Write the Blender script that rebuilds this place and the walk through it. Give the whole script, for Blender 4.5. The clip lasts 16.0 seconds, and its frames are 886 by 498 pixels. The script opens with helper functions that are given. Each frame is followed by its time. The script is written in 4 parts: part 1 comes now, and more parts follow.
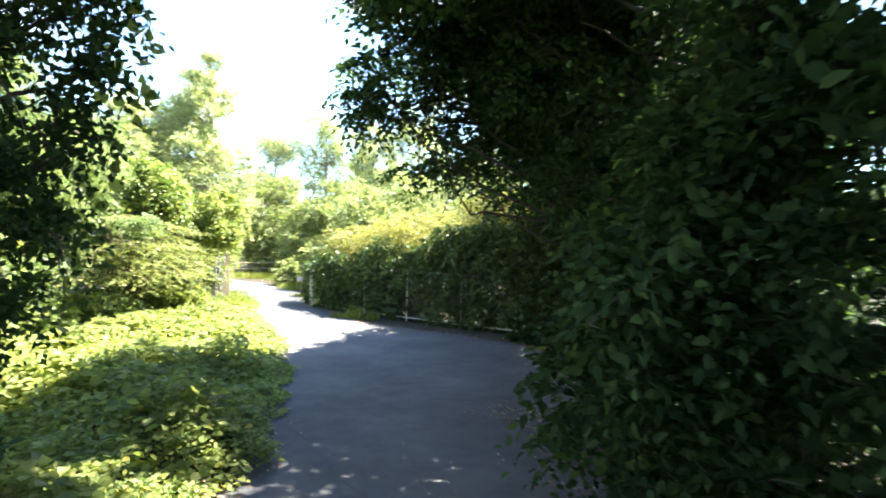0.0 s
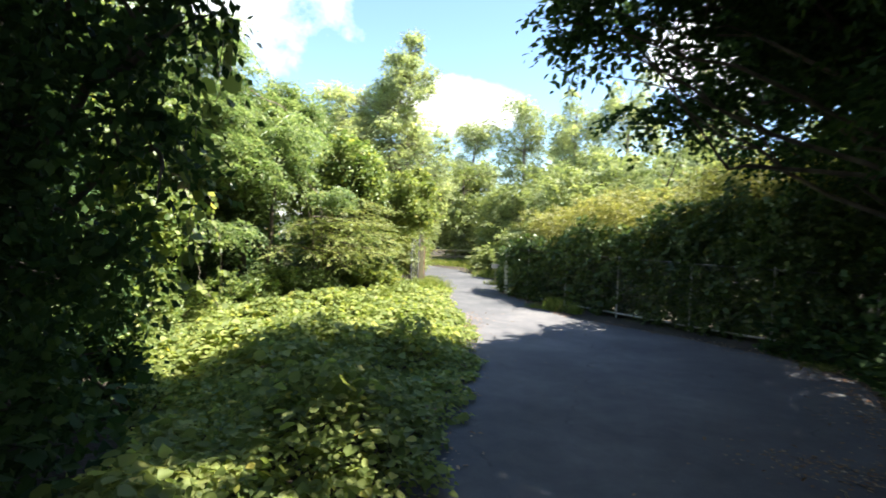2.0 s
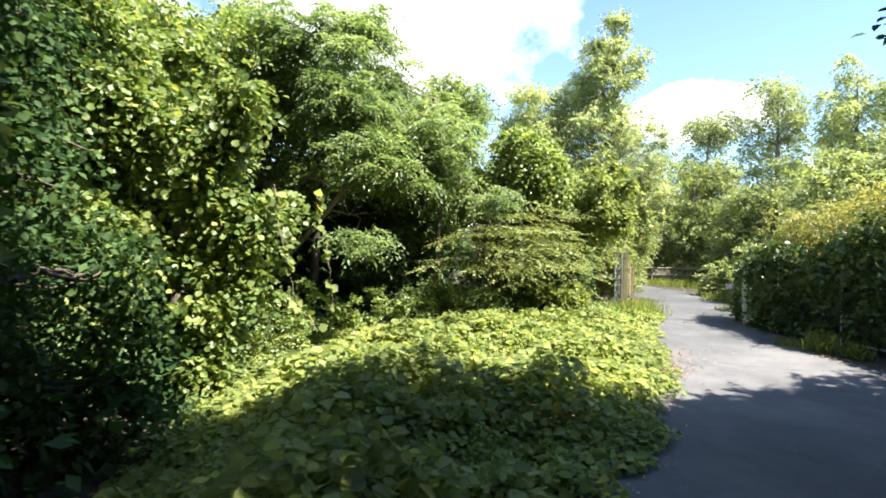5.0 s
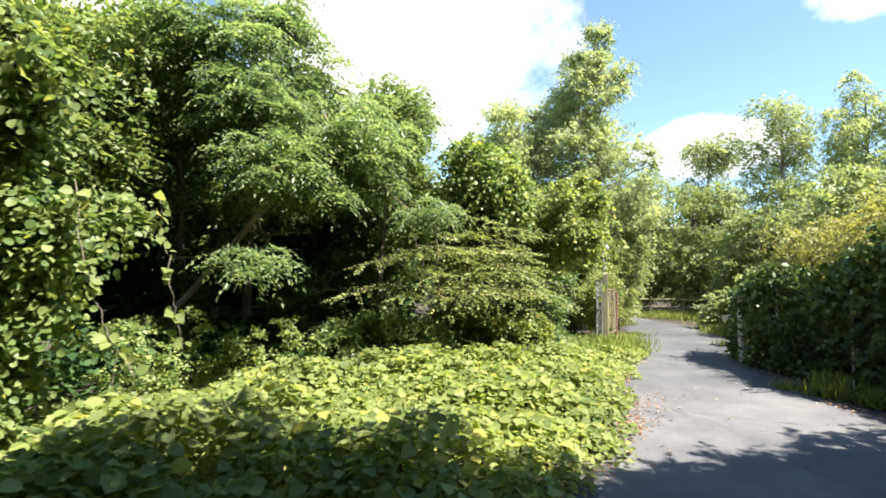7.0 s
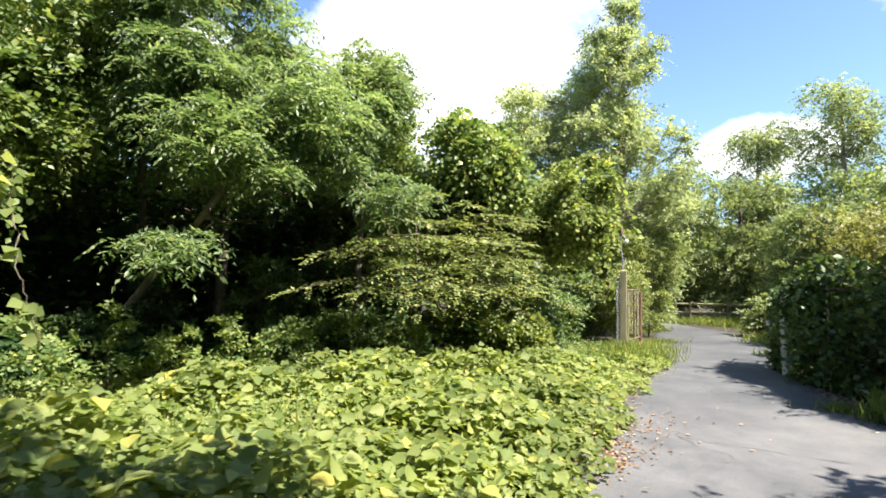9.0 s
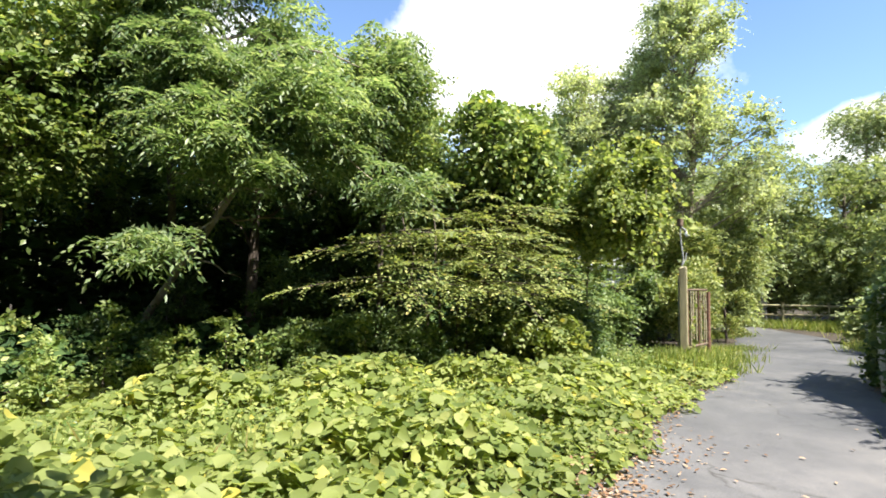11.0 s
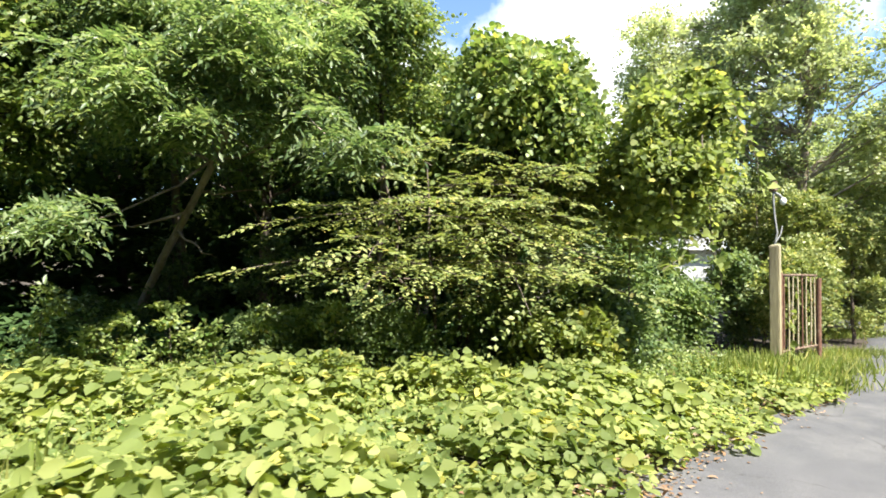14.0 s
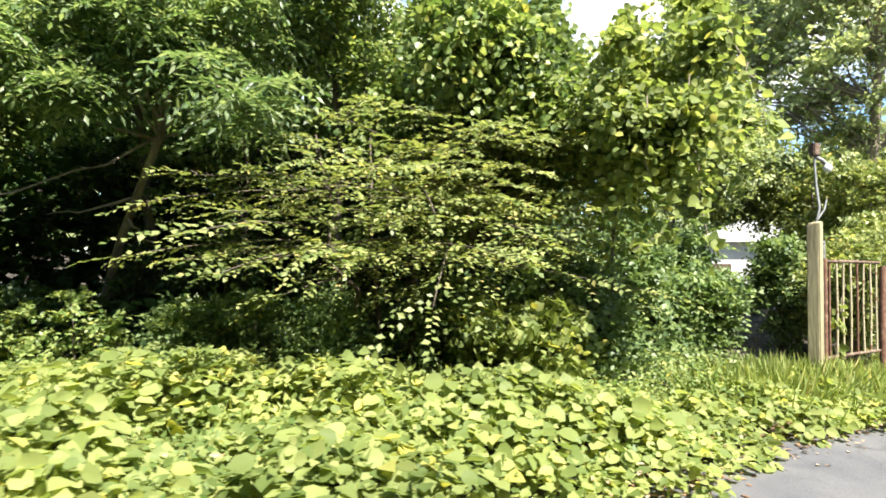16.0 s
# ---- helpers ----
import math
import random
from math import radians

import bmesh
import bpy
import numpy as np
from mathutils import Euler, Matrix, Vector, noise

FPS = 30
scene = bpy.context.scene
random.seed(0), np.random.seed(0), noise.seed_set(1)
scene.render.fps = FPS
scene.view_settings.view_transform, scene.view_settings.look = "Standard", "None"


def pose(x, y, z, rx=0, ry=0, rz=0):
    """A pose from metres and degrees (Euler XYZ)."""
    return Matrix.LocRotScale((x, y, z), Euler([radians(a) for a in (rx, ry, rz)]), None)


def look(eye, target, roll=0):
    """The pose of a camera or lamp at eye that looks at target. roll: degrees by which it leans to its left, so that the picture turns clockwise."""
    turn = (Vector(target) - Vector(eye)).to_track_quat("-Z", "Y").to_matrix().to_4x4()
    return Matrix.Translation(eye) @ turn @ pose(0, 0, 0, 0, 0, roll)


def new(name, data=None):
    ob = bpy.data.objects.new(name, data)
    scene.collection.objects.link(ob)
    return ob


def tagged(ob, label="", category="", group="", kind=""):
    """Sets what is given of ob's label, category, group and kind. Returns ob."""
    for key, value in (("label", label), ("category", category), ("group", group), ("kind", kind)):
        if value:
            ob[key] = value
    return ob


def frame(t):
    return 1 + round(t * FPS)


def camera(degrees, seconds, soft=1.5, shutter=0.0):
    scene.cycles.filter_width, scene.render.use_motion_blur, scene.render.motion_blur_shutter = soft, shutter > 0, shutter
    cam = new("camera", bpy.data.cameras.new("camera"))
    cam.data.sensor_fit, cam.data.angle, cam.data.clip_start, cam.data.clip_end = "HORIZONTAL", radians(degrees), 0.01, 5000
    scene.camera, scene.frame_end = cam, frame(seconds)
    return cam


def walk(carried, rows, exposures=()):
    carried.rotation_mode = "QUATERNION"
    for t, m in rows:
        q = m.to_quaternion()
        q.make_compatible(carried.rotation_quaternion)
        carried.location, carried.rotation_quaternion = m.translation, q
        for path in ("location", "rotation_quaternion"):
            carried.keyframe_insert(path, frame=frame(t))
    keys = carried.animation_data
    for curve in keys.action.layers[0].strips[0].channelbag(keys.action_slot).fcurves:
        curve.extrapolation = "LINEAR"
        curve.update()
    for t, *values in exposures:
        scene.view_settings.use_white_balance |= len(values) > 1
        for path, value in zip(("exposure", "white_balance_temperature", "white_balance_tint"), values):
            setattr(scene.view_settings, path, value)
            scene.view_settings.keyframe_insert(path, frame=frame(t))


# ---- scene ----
cam = camera(79.8, 16.0, soft=1.7, shutter=0.4)
PATH = [
    (0, (0.711, -3.321, 2.621), (0.671, -1.322, 2.582), 1.6),
    (0.5, (0.645, -2.745, 2.543), (0.374, -0.764, 2.495), 1.4),
    (1, (0.546, -2.239, 2.417), (0.137, -0.281, 2.383), 1.6),
    (1.5, (0.374, -1.75, 2.281), (-0.162, 0.176, 2.227), 1.8),
    (2, (0.229, -1.27, 2.158), (-0.524, 0.582, 2.08), 2.2),
    (2.5, (0.128, -0.824, 2.041), (-0.815, 0.937, 1.945), 2.4),
    (3, (0.005, -0.396, 1.958), (-1.127, 1.248, 1.837), 2.6),
    (3.2, (-0.026, -0.229, 1.941), (-1.234, 1.359, 1.813), 2.4),
    (5.3, (-0.085, 1.8, 1.902), (-1.544, 3.169, 1.889), 0.8),
    (5.5, (-0.151, 1.996, 1.876), (-1.611, 3.362, 1.867), 0.8),
    (6, (-0.224, 2.548, 1.84), (-1.691, 3.906, 1.884), 0.8),
    (6.5, (-0.261, 3.113, 1.765), (-1.738, 4.459, 1.853), 0.8),
    (7, (-0.268, 3.691, 1.733), (-1.752, 5.027, 1.843), 0.6),
    (7.5, (-0.355, 4.082, 1.695), (-1.869, 5.382, 1.821), 0.7),
    (8, (-0.406, 4.497, 1.676), (-1.969, 5.739, 1.795), 0.9),
    (8.5, (-0.493, 4.986, 1.592), (-2.073, 6.205, 1.72), 0.9),
    (8.7, (-0.541, 5.186, 1.57), (-2.124, 6.402, 1.699), 0.9),
    (10.8, (-0.632, 6.594, 1.531), (-2.368, 7.58, 1.663), 0.6),
    (11, (-0.661, 6.728, 1.532), (-2.417, 7.675, 1.663), 0.6),
    (11.5, (-0.757, 7.048, 1.522), (-2.548, 7.931, 1.646), 0.6),
    (12, (-0.881, 7.37, 1.477), (-2.699, 8.196, 1.594), 0.7),
    (12.5, (-0.98, 7.732, 1.507), (-2.816, 8.517, 1.605), 0.8),
    (13, (-1.163, 8.065, 1.502), (-3.027, 8.785, 1.593), 0.9),
    (13.5, (-1.304, 8.457, 1.495), (-3.195, 9.105, 1.575), 0.8),
    (14, (-1.473, 8.814, 1.481), (-3.388, 9.389, 1.557), 0.8),
    (14.5, (-1.659, 9.211, 1.476), (-3.587, 9.74, 1.539), 0.8),
    (15, (-1.833, 9.573, 1.436), (-3.78, 10.024, 1.502), 0.8),
    (15.5, (-2.026, 9.954, 1.429), (-3.986, 10.35, 1.482), 0.7),
    (16, (-2.191, 10.421, 1.356), (-4.162, 10.758, 1.421), 0.6),
]
EXPOSURE = [(0, 3.15), (0.5, 2.62), (1.0, 2.4), (1.5, 2.12), (3.0, 2.02), (5.5, 2.02), (7.0, 1.84), (11.0, 1.64), (16.0, 1.92)]
walk(cam, [(t, look(eye, target, roll)) for t, eye, target, roll in PATH], EXPOSURE)

# ---- light ----
SUN_EL, SUN_AZ = radians(57), radians(17)  # azimuth counted from +x towards +y
sun_dir = Vector((math.cos(SUN_EL) * math.cos(SUN_AZ), math.cos(SUN_EL) * math.sin(SUN_AZ), math.sin(SUN_EL)))
sun_data = bpy.data.lights.new("sun", "SUN")
sun_data.energy, sun_data.angle, sun_data.color = 5.0, radians(0.53), (1.0, 0.95, 0.86)
sun = new("sun", sun_data)
sun.matrix_world = look(sun_dir * 60, (0, 0, 0))

world = bpy.data.worlds.new("sky")
scene.world = world
world.use_nodes = True


def nodes_of(tree):
    tree.nodes.clear()
    return tree.nodes, tree.links


wn, wl = nodes_of(world.node_tree)
w_out = wn.new("ShaderNodeOutputWorld")
w_bg = wn.new("ShaderNodeBackground")
w_sky = wn.new("ShaderNodeTexSky")
w_sky.sky_type, w_sky.sun_disc = "NISHITA", False
w_sky.sun_elevation, w_sky.sun_rotation = SUN_EL, radians(90) - SUN_AZ
w_sky.air_density, w_sky.dust_density, w_sky.ozone_density = 1.0, 0.2, 4.0
w_co = wn.new("ShaderNodeTexCoord")
w_noise = wn.new("ShaderNodeTexNoise")
w_noise.inputs["Scale"].default_value, w_noise.inputs["Detail"].default_value = 5.0, 10
w_noise.inputs["Roughness"].default_value = 0.6
wl.new(w_co.outputs["Generated"], w_noise.inputs["Vector"])
# cumulus clouds: azimuth and elevation of the middle, half width and half height, in degrees
CLOUDS = [(141, 26, 15, 12), (110, 12.6, 6.5, 2.7), (96, 27, 6, 4.5), (84, 18, 7, 5), (176, 20, 12, 6), (215, 28, 14, 8), (262, 22, 16, 7), (318, 30, 14, 9), (40, 24, 12, 6)]
near = None
for az, el, wide, high in CLOUDS:
    a, e = radians(az), radians(el)
    off = wn.new("ShaderNodeVectorMath")
    off.operation = "SUBTRACT"
    off.inputs[1].default_value = (math.cos(e) * math.cos(a), math.cos(e) * math.sin(a), math.sin(e))
    wl.new(w_co.outputs["Generated"], off.inputs[0])
    fit_in = wn.new("ShaderNodeVectorMath")
    fit_in.operation = "MULTIPLY"
    fit_in.inputs[1].default_value = (1 / radians(wide), 1 / radians(wide), 1 / radians(high))
    wl.new(off.outputs["Vector"], fit_in.inputs[0])
    far_off = wn.new("ShaderNodeVectorMath")
    far_off.operation = "LENGTH"
    wl.new(fit_in.outputs["Vector"], far_off.inputs[0])
    if near is None:
        near = far_off.outputs["Value"]
    else:
        least = wn.new("ShaderNodeMath")
        least.operation = "MINIMUM"
        wl.new(near, least.inputs[0])
        wl.new(far_off.outputs["Value"], least.inputs[1])
        near = least.outputs["Value"]
w_puff = wn.new("ShaderNodeMath")
w_puff.operation = "MULTIPLY_ADD"
w_puff.inputs[1].default_value = 1.6
wl.new(w_noise.outputs["Fac"], w_puff.inputs[0])
wl.new(near, w_puff.inputs[2])
w_ramp = wn.new("ShaderNodeMapRange")
w_ramp.inputs["From Min"].default_value, w_ramp.inputs["From Max"].default_value = 1.95, 1.6
w_mix = wn.new("ShaderNodeMix")
w_mix.data_type = "RGBA"
w_mix.inputs["B"].default_value = (6.0, 6.1, 6.3, 1)
wl.new(w_puff.outputs["Value"], w_ramp.inputs["Value"])
wl.new(w_ramp.outputs["Result"], w_mix.inputs["Factor"])
wl.new(w_sky.outputs["Color"], w_mix.inputs["A"])
wl.new(w_mix.outputs["Result"], w_bg.inputs["Color"])
w_bg.inputs["Strength"].default_value = 0.095
wl.new(w_bg.outputs["Background"], w_out.inputs["Surface"])


# ---- materials ----
def material(name):
    m = bpy.data.materials.new(name)
    m.use_nodes = True
    n, l = nodes_of(m.node_tree)
    out = n.new("ShaderNodeOutputMaterial")
    return m, n, l, out


def ramp(n, l, fac, stops):
    r = n.new("ShaderNodeValToRGB")
    e = r.color_ramp.elements
    while len(e) < len(stops):
        e.new(0.5)
    for el, (p, c) in zip(e, stops):
        el.position, el.color = p, (*c, 1)
    l.new(fac, r.inputs["Fac"])
    return r.outputs["Color"]


def noise_tex(n, l, scale, detail=4, rough=0.6, coord="Object"):
    co = n.new("ShaderNodeTexCoord")
    t = n.new("ShaderNodeTexNoise")
    t.inputs["Scale"].default_value, t.inputs["Detail"].default_value, t.inputs["Roughness"].default_value = scale, detail, rough
    l.new(co.outputs[coord], t.inputs["Vector"])
    return t.outputs["Fac"]


def mixed(n, l, fac, a, b, mode="MIX"):
    m = n.new("ShaderNodeMix")
    m.data_type, m.blend_type = "RGBA", mode
    for sock, v in (("Factor", fac), ("A", a), ("B", b)):
        if isinstance(v, (int, float)):
            m.inputs[sock].default_value = v
        elif isinstance(v, tuple):
            m.inputs[sock].default_value = (*v, 1)
        else:
            l.new(v, m.inputs[sock])
    return m.outputs["Result"]


def leaf_material(name, dark, mid, light, through_amount=0.4, rough=0.5, patch=0.35, yellow=None, warm=1.0, gloss=0.35):
    """Leaves: each leaf its own shade, patches of paler growth, light coming through the blade."""
    m, n, l, out = material(name)
    geo = n.new("ShaderNodeNewGeometry")
    col = ramp(n, l, geo.outputs["Random Per Island"], [(0.0, dark), (0.55, mid), (0.96, light), (1.0, yellow or light)])
    big = noise_tex(n, l, patch, 2)
    tone = ramp(n, l, big, [(0.35, (0.77, 0.75, 0.77)), (0.65, (1.31, 1.18, 1.18))])
    col = mixed(n, l, 1.0, col, tone, "MULTIPLY")
    p = n.new("ShaderNodeBsdfPrincipled")
    l.new(col, p.inputs["Base Color"])
    p.inputs["Roughness"].default_value = rough
    p.inputs["Specular IOR Level"].default_value = gloss
    tr = n.new("ShaderNodeBsdfTranslucent")
    l.new(mixed(n, l, 1.0, col, (1.44 * warm, 1.44, 0.85), "MULTIPLY"), tr.inputs["Color"])
    mx = n.new("ShaderNodeMixShader")
    mx.inputs[0].default_value = through_amount
    l.new(p.outputs[0], mx.inputs[1])
    l.new(tr.outputs[0], mx.inputs[2])
    l.new(mx.outputs[0], out.inputs["Surface"])
    return m


def plain_material(name, stops, scale, rough=0.8, metal=0.0, bump=0.3, fine=60.0, bump_size=0.01, stretch=None):
    m, n, l, out = material(name)
    co = n.new("ShaderNodeTexCoord")
    mp = n.new("ShaderNodeMapping")
    mp.inputs["Scale"].default_value = stretch or (1, 1, 1)
    l.new(co.outputs["Object"], mp.inputs["Vector"])
    a, b = n.new("ShaderNodeTexNoise"), n.new("ShaderNodeTexNoise")
    for t, s, d in ((a, scale, 6), (b, fine, 3)):
        t.inputs["Scale"].default_value, t.inputs["Detail"].default_value = s, d
        l.new(mp.outputs["Vector"], t.inputs["Vector"])
    col = ramp(n, l, a.outputs["Fac"], stops)
    grain = ramp(n, l, b.outputs["Fac"], [(0.3, (0.75, 0.75, 0.75)), (0.7, (1.2, 1.2, 1.2))])
    col = mixed(n, l, 0.8, col, grain, "MULTIPLY")
    p = n.new("ShaderNodeBsdfPrincipled")
    l.new(col, p.inputs["Base Color"])
    p.inputs["Roughness"].default_value, p.inputs["Metallic"].default_value = rough, metal
    bp = n.new("ShaderNodeBump")
    bp.inputs["Strength"].default_value, bp.inputs["Distance"].default_value = bump, bump_size
    l.new(b.outputs["Fac"], bp.inputs["Height"])
    l.new(bp.outputs["Normal"], p.inputs["Normal"])
    l.new(p.outputs[0], out.inputs["Surface"])
    return m


M_KUDZU = leaf_material("kudzu_leaf", (0.122, 0.18, 0.05), (0.226, 0.29, 0.088), (0.338, 0.395, 0.14), 0.5, 0.55, 0.5, (0.5, 0.47, 0.1), gloss=0.25)
M_VINE = leaf_material("vine_leaf", (0.075, 0.14, 0.03), (0.18, 0.25, 0.08), (0.29, 0.36, 0.125), 0.42, 0.42, 0.5, (0.42, 0.42, 0.09))
M_PINNATE = leaf_material("pinnate_leaf", (0.08, 0.145, 0.05), (0.17, 0.25, 0.11), (0.29, 0.36, 0.18), 0.5, 0.36, 0.4)
M_SHRUB = leaf_material("shrub_leaf", (0.12, 0.175, 0.052), (0.22, 0.275, 0.09), (0.345, 0.385, 0.145), 0.4, 0.42, 0.6, (0.42, 0.36, 0.14))
M_BUSH = leaf_material("bush_leaf", (0.065, 0.12, 0.04), (0.13, 0.2, 0.07), (0.22, 0.3, 0.11), 0.4, 0.4, 0.6)
# creeper green, darkened for the side of the hedge turned from the sun
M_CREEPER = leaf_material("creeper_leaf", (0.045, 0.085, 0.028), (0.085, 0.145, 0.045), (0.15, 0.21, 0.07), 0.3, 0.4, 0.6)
# leaf green darkened well below its own colour, to stand for deep shade
M_SHADELEAF = leaf_material("shaded_leaf", (0.022, 0.052, 0.02), (0.045, 0.09, 0.03), (0.08, 0.14, 0.045), 0.3, 0.65, 0.5, gloss=0.12)
M_FAR = leaf_material("far_leaf", (0.13, 0.185, 0.075), (0.22, 0.285, 0.12), (0.33, 0.385, 0.175), 0.45, 0.5, 0.3)
M_PALE = leaf_material("pale_leaf", (0.22, 0.28, 0.145), (0.32, 0.39, 0.21), (0.42, 0.48, 0.28), 0.55, 0.5, 0.35)
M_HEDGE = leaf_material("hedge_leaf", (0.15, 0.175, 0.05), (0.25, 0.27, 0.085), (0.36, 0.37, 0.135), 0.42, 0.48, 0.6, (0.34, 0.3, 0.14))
M_GRASS = leaf_material("grass_blade", (0.1, 0.16, 0.03), (0.19, 0.26, 0.06), (0.32, 0.35, 0.11), 0.38, 0.5, 0.8, (0.5, 0.43, 0.2))
M_DEAD = leaf_material("dead_leaf", (0.16, 0.09, 0.05), (0.28, 0.18, 0.1), (0.42, 0.33, 0.23), 0.15, 0.8, 0.8, (0.58, 0.52, 0.42))
M_BARK = plain_material("bark", [(0.3, (0.06, 0.045, 0.035)), (0.6, (0.13, 0.1, 0.08)), (0.8, (0.2, 0.17, 0.14))], 6, 0.9, 0, 0.8, 40, 0.02, (1, 1, 0.25))
M_PALEBARK = plain_material("pale_bark", [(0.3, (0.16, 0.12, 0.09)), (0.7, (0.34, 0.28, 0.22))], 8, 0.85, 0, 0.5, 50, 0.008, (1, 1, 0.3))
M_SOIL = plain_material("soil", [(0.3, (0.028, 0.022, 0.016)), (0.55, (0.055, 0.042, 0.028)), (0.75, (0.05, 0.055, 0.025))], 1.2, 0.95, 0, 0.8, 18, 0.04)
M_WOOD = plain_material("weathered_wood", [(0.3, (0.22, 0.19, 0.11)), (0.6, (0.34, 0.3, 0.18)), (0.8, (0.25, 0.26, 0.14))], 7, 0.85, 0, 0.6, 45, 0.006, (1, 1, 0.12))
M_RUST = plain_material("rusty_iron", [(0.3, (0.07, 0.042, 0.03)), (0.5, (0.14, 0.09, 0.06)), (0.68, (0.25, 0.2, 0.14))], 14, 0.85, 0.2, 0.6, 90, 0.004)
M_OLDPAINT = plain_material("flaking_ochre_paint", [(0.35, (0.34, 0.29, 0.17)), (0.55, (0.46, 0.41, 0.27)), (0.66, (0.2, 0.1, 0.055))], 16, 0.8, 0.1, 0.5, 80, 0.003)
M_REDRUST = plain_material("red_rust", [(0.35, (0.12, 0.058, 0.038)), (0.6, (0.2, 0.105, 0.065)), (0.75, (0.34, 0.27, 0.18))], 18, 0.85, 0.1, 0.6, 90, 0.004)
M_GALV = plain_material("galvanised_steel", [(0.3, (0.16, 0.165, 0.16)), (0.7, (0.33, 0.33, 0.32))], 12, 0.65, 0.4, 0.2, 80, 0.002)
M_PAINT = plain_material("peeling_paint", [(0.35, (0.5, 0.48, 0.42)), (0.6, (0.66, 0.65, 0.6)), (0.72, (0.3, 0.14, 0.07))], 9, 0.7, 0, 0.4, 60, 0.003)
M_WHITE = plain_material("white_plaster", [(0.3, (0.7, 0.7, 0.69)), (0.7, (0.82, 0.82, 0.8))], 2, 0.8, 0, 0.2, 40, 0.004)
M_STONE = plain_material("rough_stone", [(0.3, (0.2, 0.18, 0.16)), (0.7, (0.4, 0.36, 0.31))], 4, 0.9, 0, 0.7, 25, 0.02)


def asphalt_material():
    m, n, l, out = material("old_asphalt")
    big = noise_tex(n, l, 0.45, 5)
    mid = noise_tex(n, l, 3.2, 6, 0.65)
    fine = noise_tex(n, l, 130, 3, 0.7)
    col = ramp(n, l, big, [(0.35, (0.062, 0.064, 0.07)), (0.5, (0.089, 0.09, 0.096)), (0.68, (0.135, 0.133, 0.134))])
    col = mixed(n, l, 0.8, col, ramp(n, l, mid, [(0.35, (0.78, 0.78, 0.79)), (0.7, (1.18, 1.16, 1.12))]), "MULTIPLY")
    col = mixed(n, l, 0.9, col, ramp(n, l, fine, [(0.3, (0.6, 0.6, 0.6)), (0.7, (1.35, 1.35, 1.33))]), "MULTIPLY")
    # worn pale patch in the middle of the lane
    spot = n.new("ShaderNodeVectorMath")
    spot.operation = "DISTANCE"
    spot.inputs[1].default_value = (-3.05, 10.5, 0.0)
    where = n.new("ShaderNodeTexCoord")
    l.new(where.outputs["Object"], spot.inputs[0])
    ragged = n.new("ShaderNodeMath")
    ragged.operation = "MULTIPLY_ADD"
    ragged.inputs[1].default_value = 2.6
    l.new(mid, ragged.inputs[0])
    l.new(spot.outputs["Value"], ragged.inputs[2])
    fade = n.new("ShaderNodeMapRange")
    fade.inputs["From Min"].default_value, fade.inputs["From Max"].default_value = 2.2, 4.6
    fade.inputs["To Min"].default_value, fade.inputs["To Max"].default_value = 0.85, 0.0
    l.new(ragged.outputs["Value"], fade.inputs["Value"])
    col = mixed(n, l, fade.outputs["Result"], col, mixed(n, l, 1.0, col, (1.75, 1.68, 1.6), "MULTIPLY"))
    # hairline cracks, wandering
    co = n.new("ShaderNodeTexCoord")
    bend = n.new("ShaderNodeTexNoise")
    bend.inputs["Scale"].default_value, bend.inputs["Detail"].default_value = 1.6, 6
    shift = n.new("ShaderNodeVectorMath")
    shift.operation = "MULTIPLY_ADD"
    shift.inputs[1].default_value = (0.9, 0.9, 0.0)
    cell = n.new("ShaderNodeTexVoronoi")
    cell.feature = "DISTANCE_TO_EDGE"
    cell.inputs["Scale"].default_value = 0.33
    l.new(co.outputs["Object"], bend.inputs["Vector"])
    l.new(bend.outputs["Color"], shift.inputs[0])
    l.new(co.outputs["Object"], shift.inputs[2])
    l.new(shift.outputs["Vector"], cell.inputs["Vector"])
    crack = ramp(n, l, cell.outputs["Distance"], [(0.0, (0.35, 0.34, 0.32)), (0.006, (1, 1, 1))])
    col = mixed(n, l, ramp(n, l, mid, [(0.45, (0, 0, 0)), (0.6, (1, 1, 1))]), col, mixed(n, l, 1.0, col, crack, "MULTIPLY"))
    p = n.new("ShaderNodeBsdfPrincipled")
    l.new(col, p.inputs["Base Color"])
    p.inputs["Roughness"].default_value = 0.85
    bp = n.new("ShaderNodeBump")
    bp.inputs["Strength"].default_value, bp.inputs["Distance"].default_value = 0.6, 0.006
    l.new(fine, bp.inputs["Height"])
    l.new(bp.outputs["Normal"], p.inputs["Normal"])
    l.new(p.outputs[0], out.inputs["Surface"])
    return m


M_ASPHALT = asphalt_material()


# ---- builders ----
def mesh_of(name, verts, faces, mat, smooth=False):
    """A mesh from numpy arrays: verts (n, 3), faces (m, k)."""
    verts, faces = np.asarray(verts, np.float32), np.asarray(faces, np.int32)
    me = bpy.data.meshes.new(name)
    m, k = faces.shape
    me.vertices.add(len(verts))
    me.vertices.foreach_set("co", verts.ravel())
    me.loops.add(m * k)
    me.loops.foreach_set("vertex_index", faces.ravel())
    me.polygons.add(m)
    me.polygons.foreach_set("loop_start", np.arange(0, m * k, k, dtype=np.int32))
    me.polygons.foreach_set("loop_total", np.full(m, k, np.int32))
    if smooth:
        me.polygons.foreach_set("use_smooth", np.ones(m, bool))
    me.update(calc_edges=True)
    me.materials.append(mat)
    return me


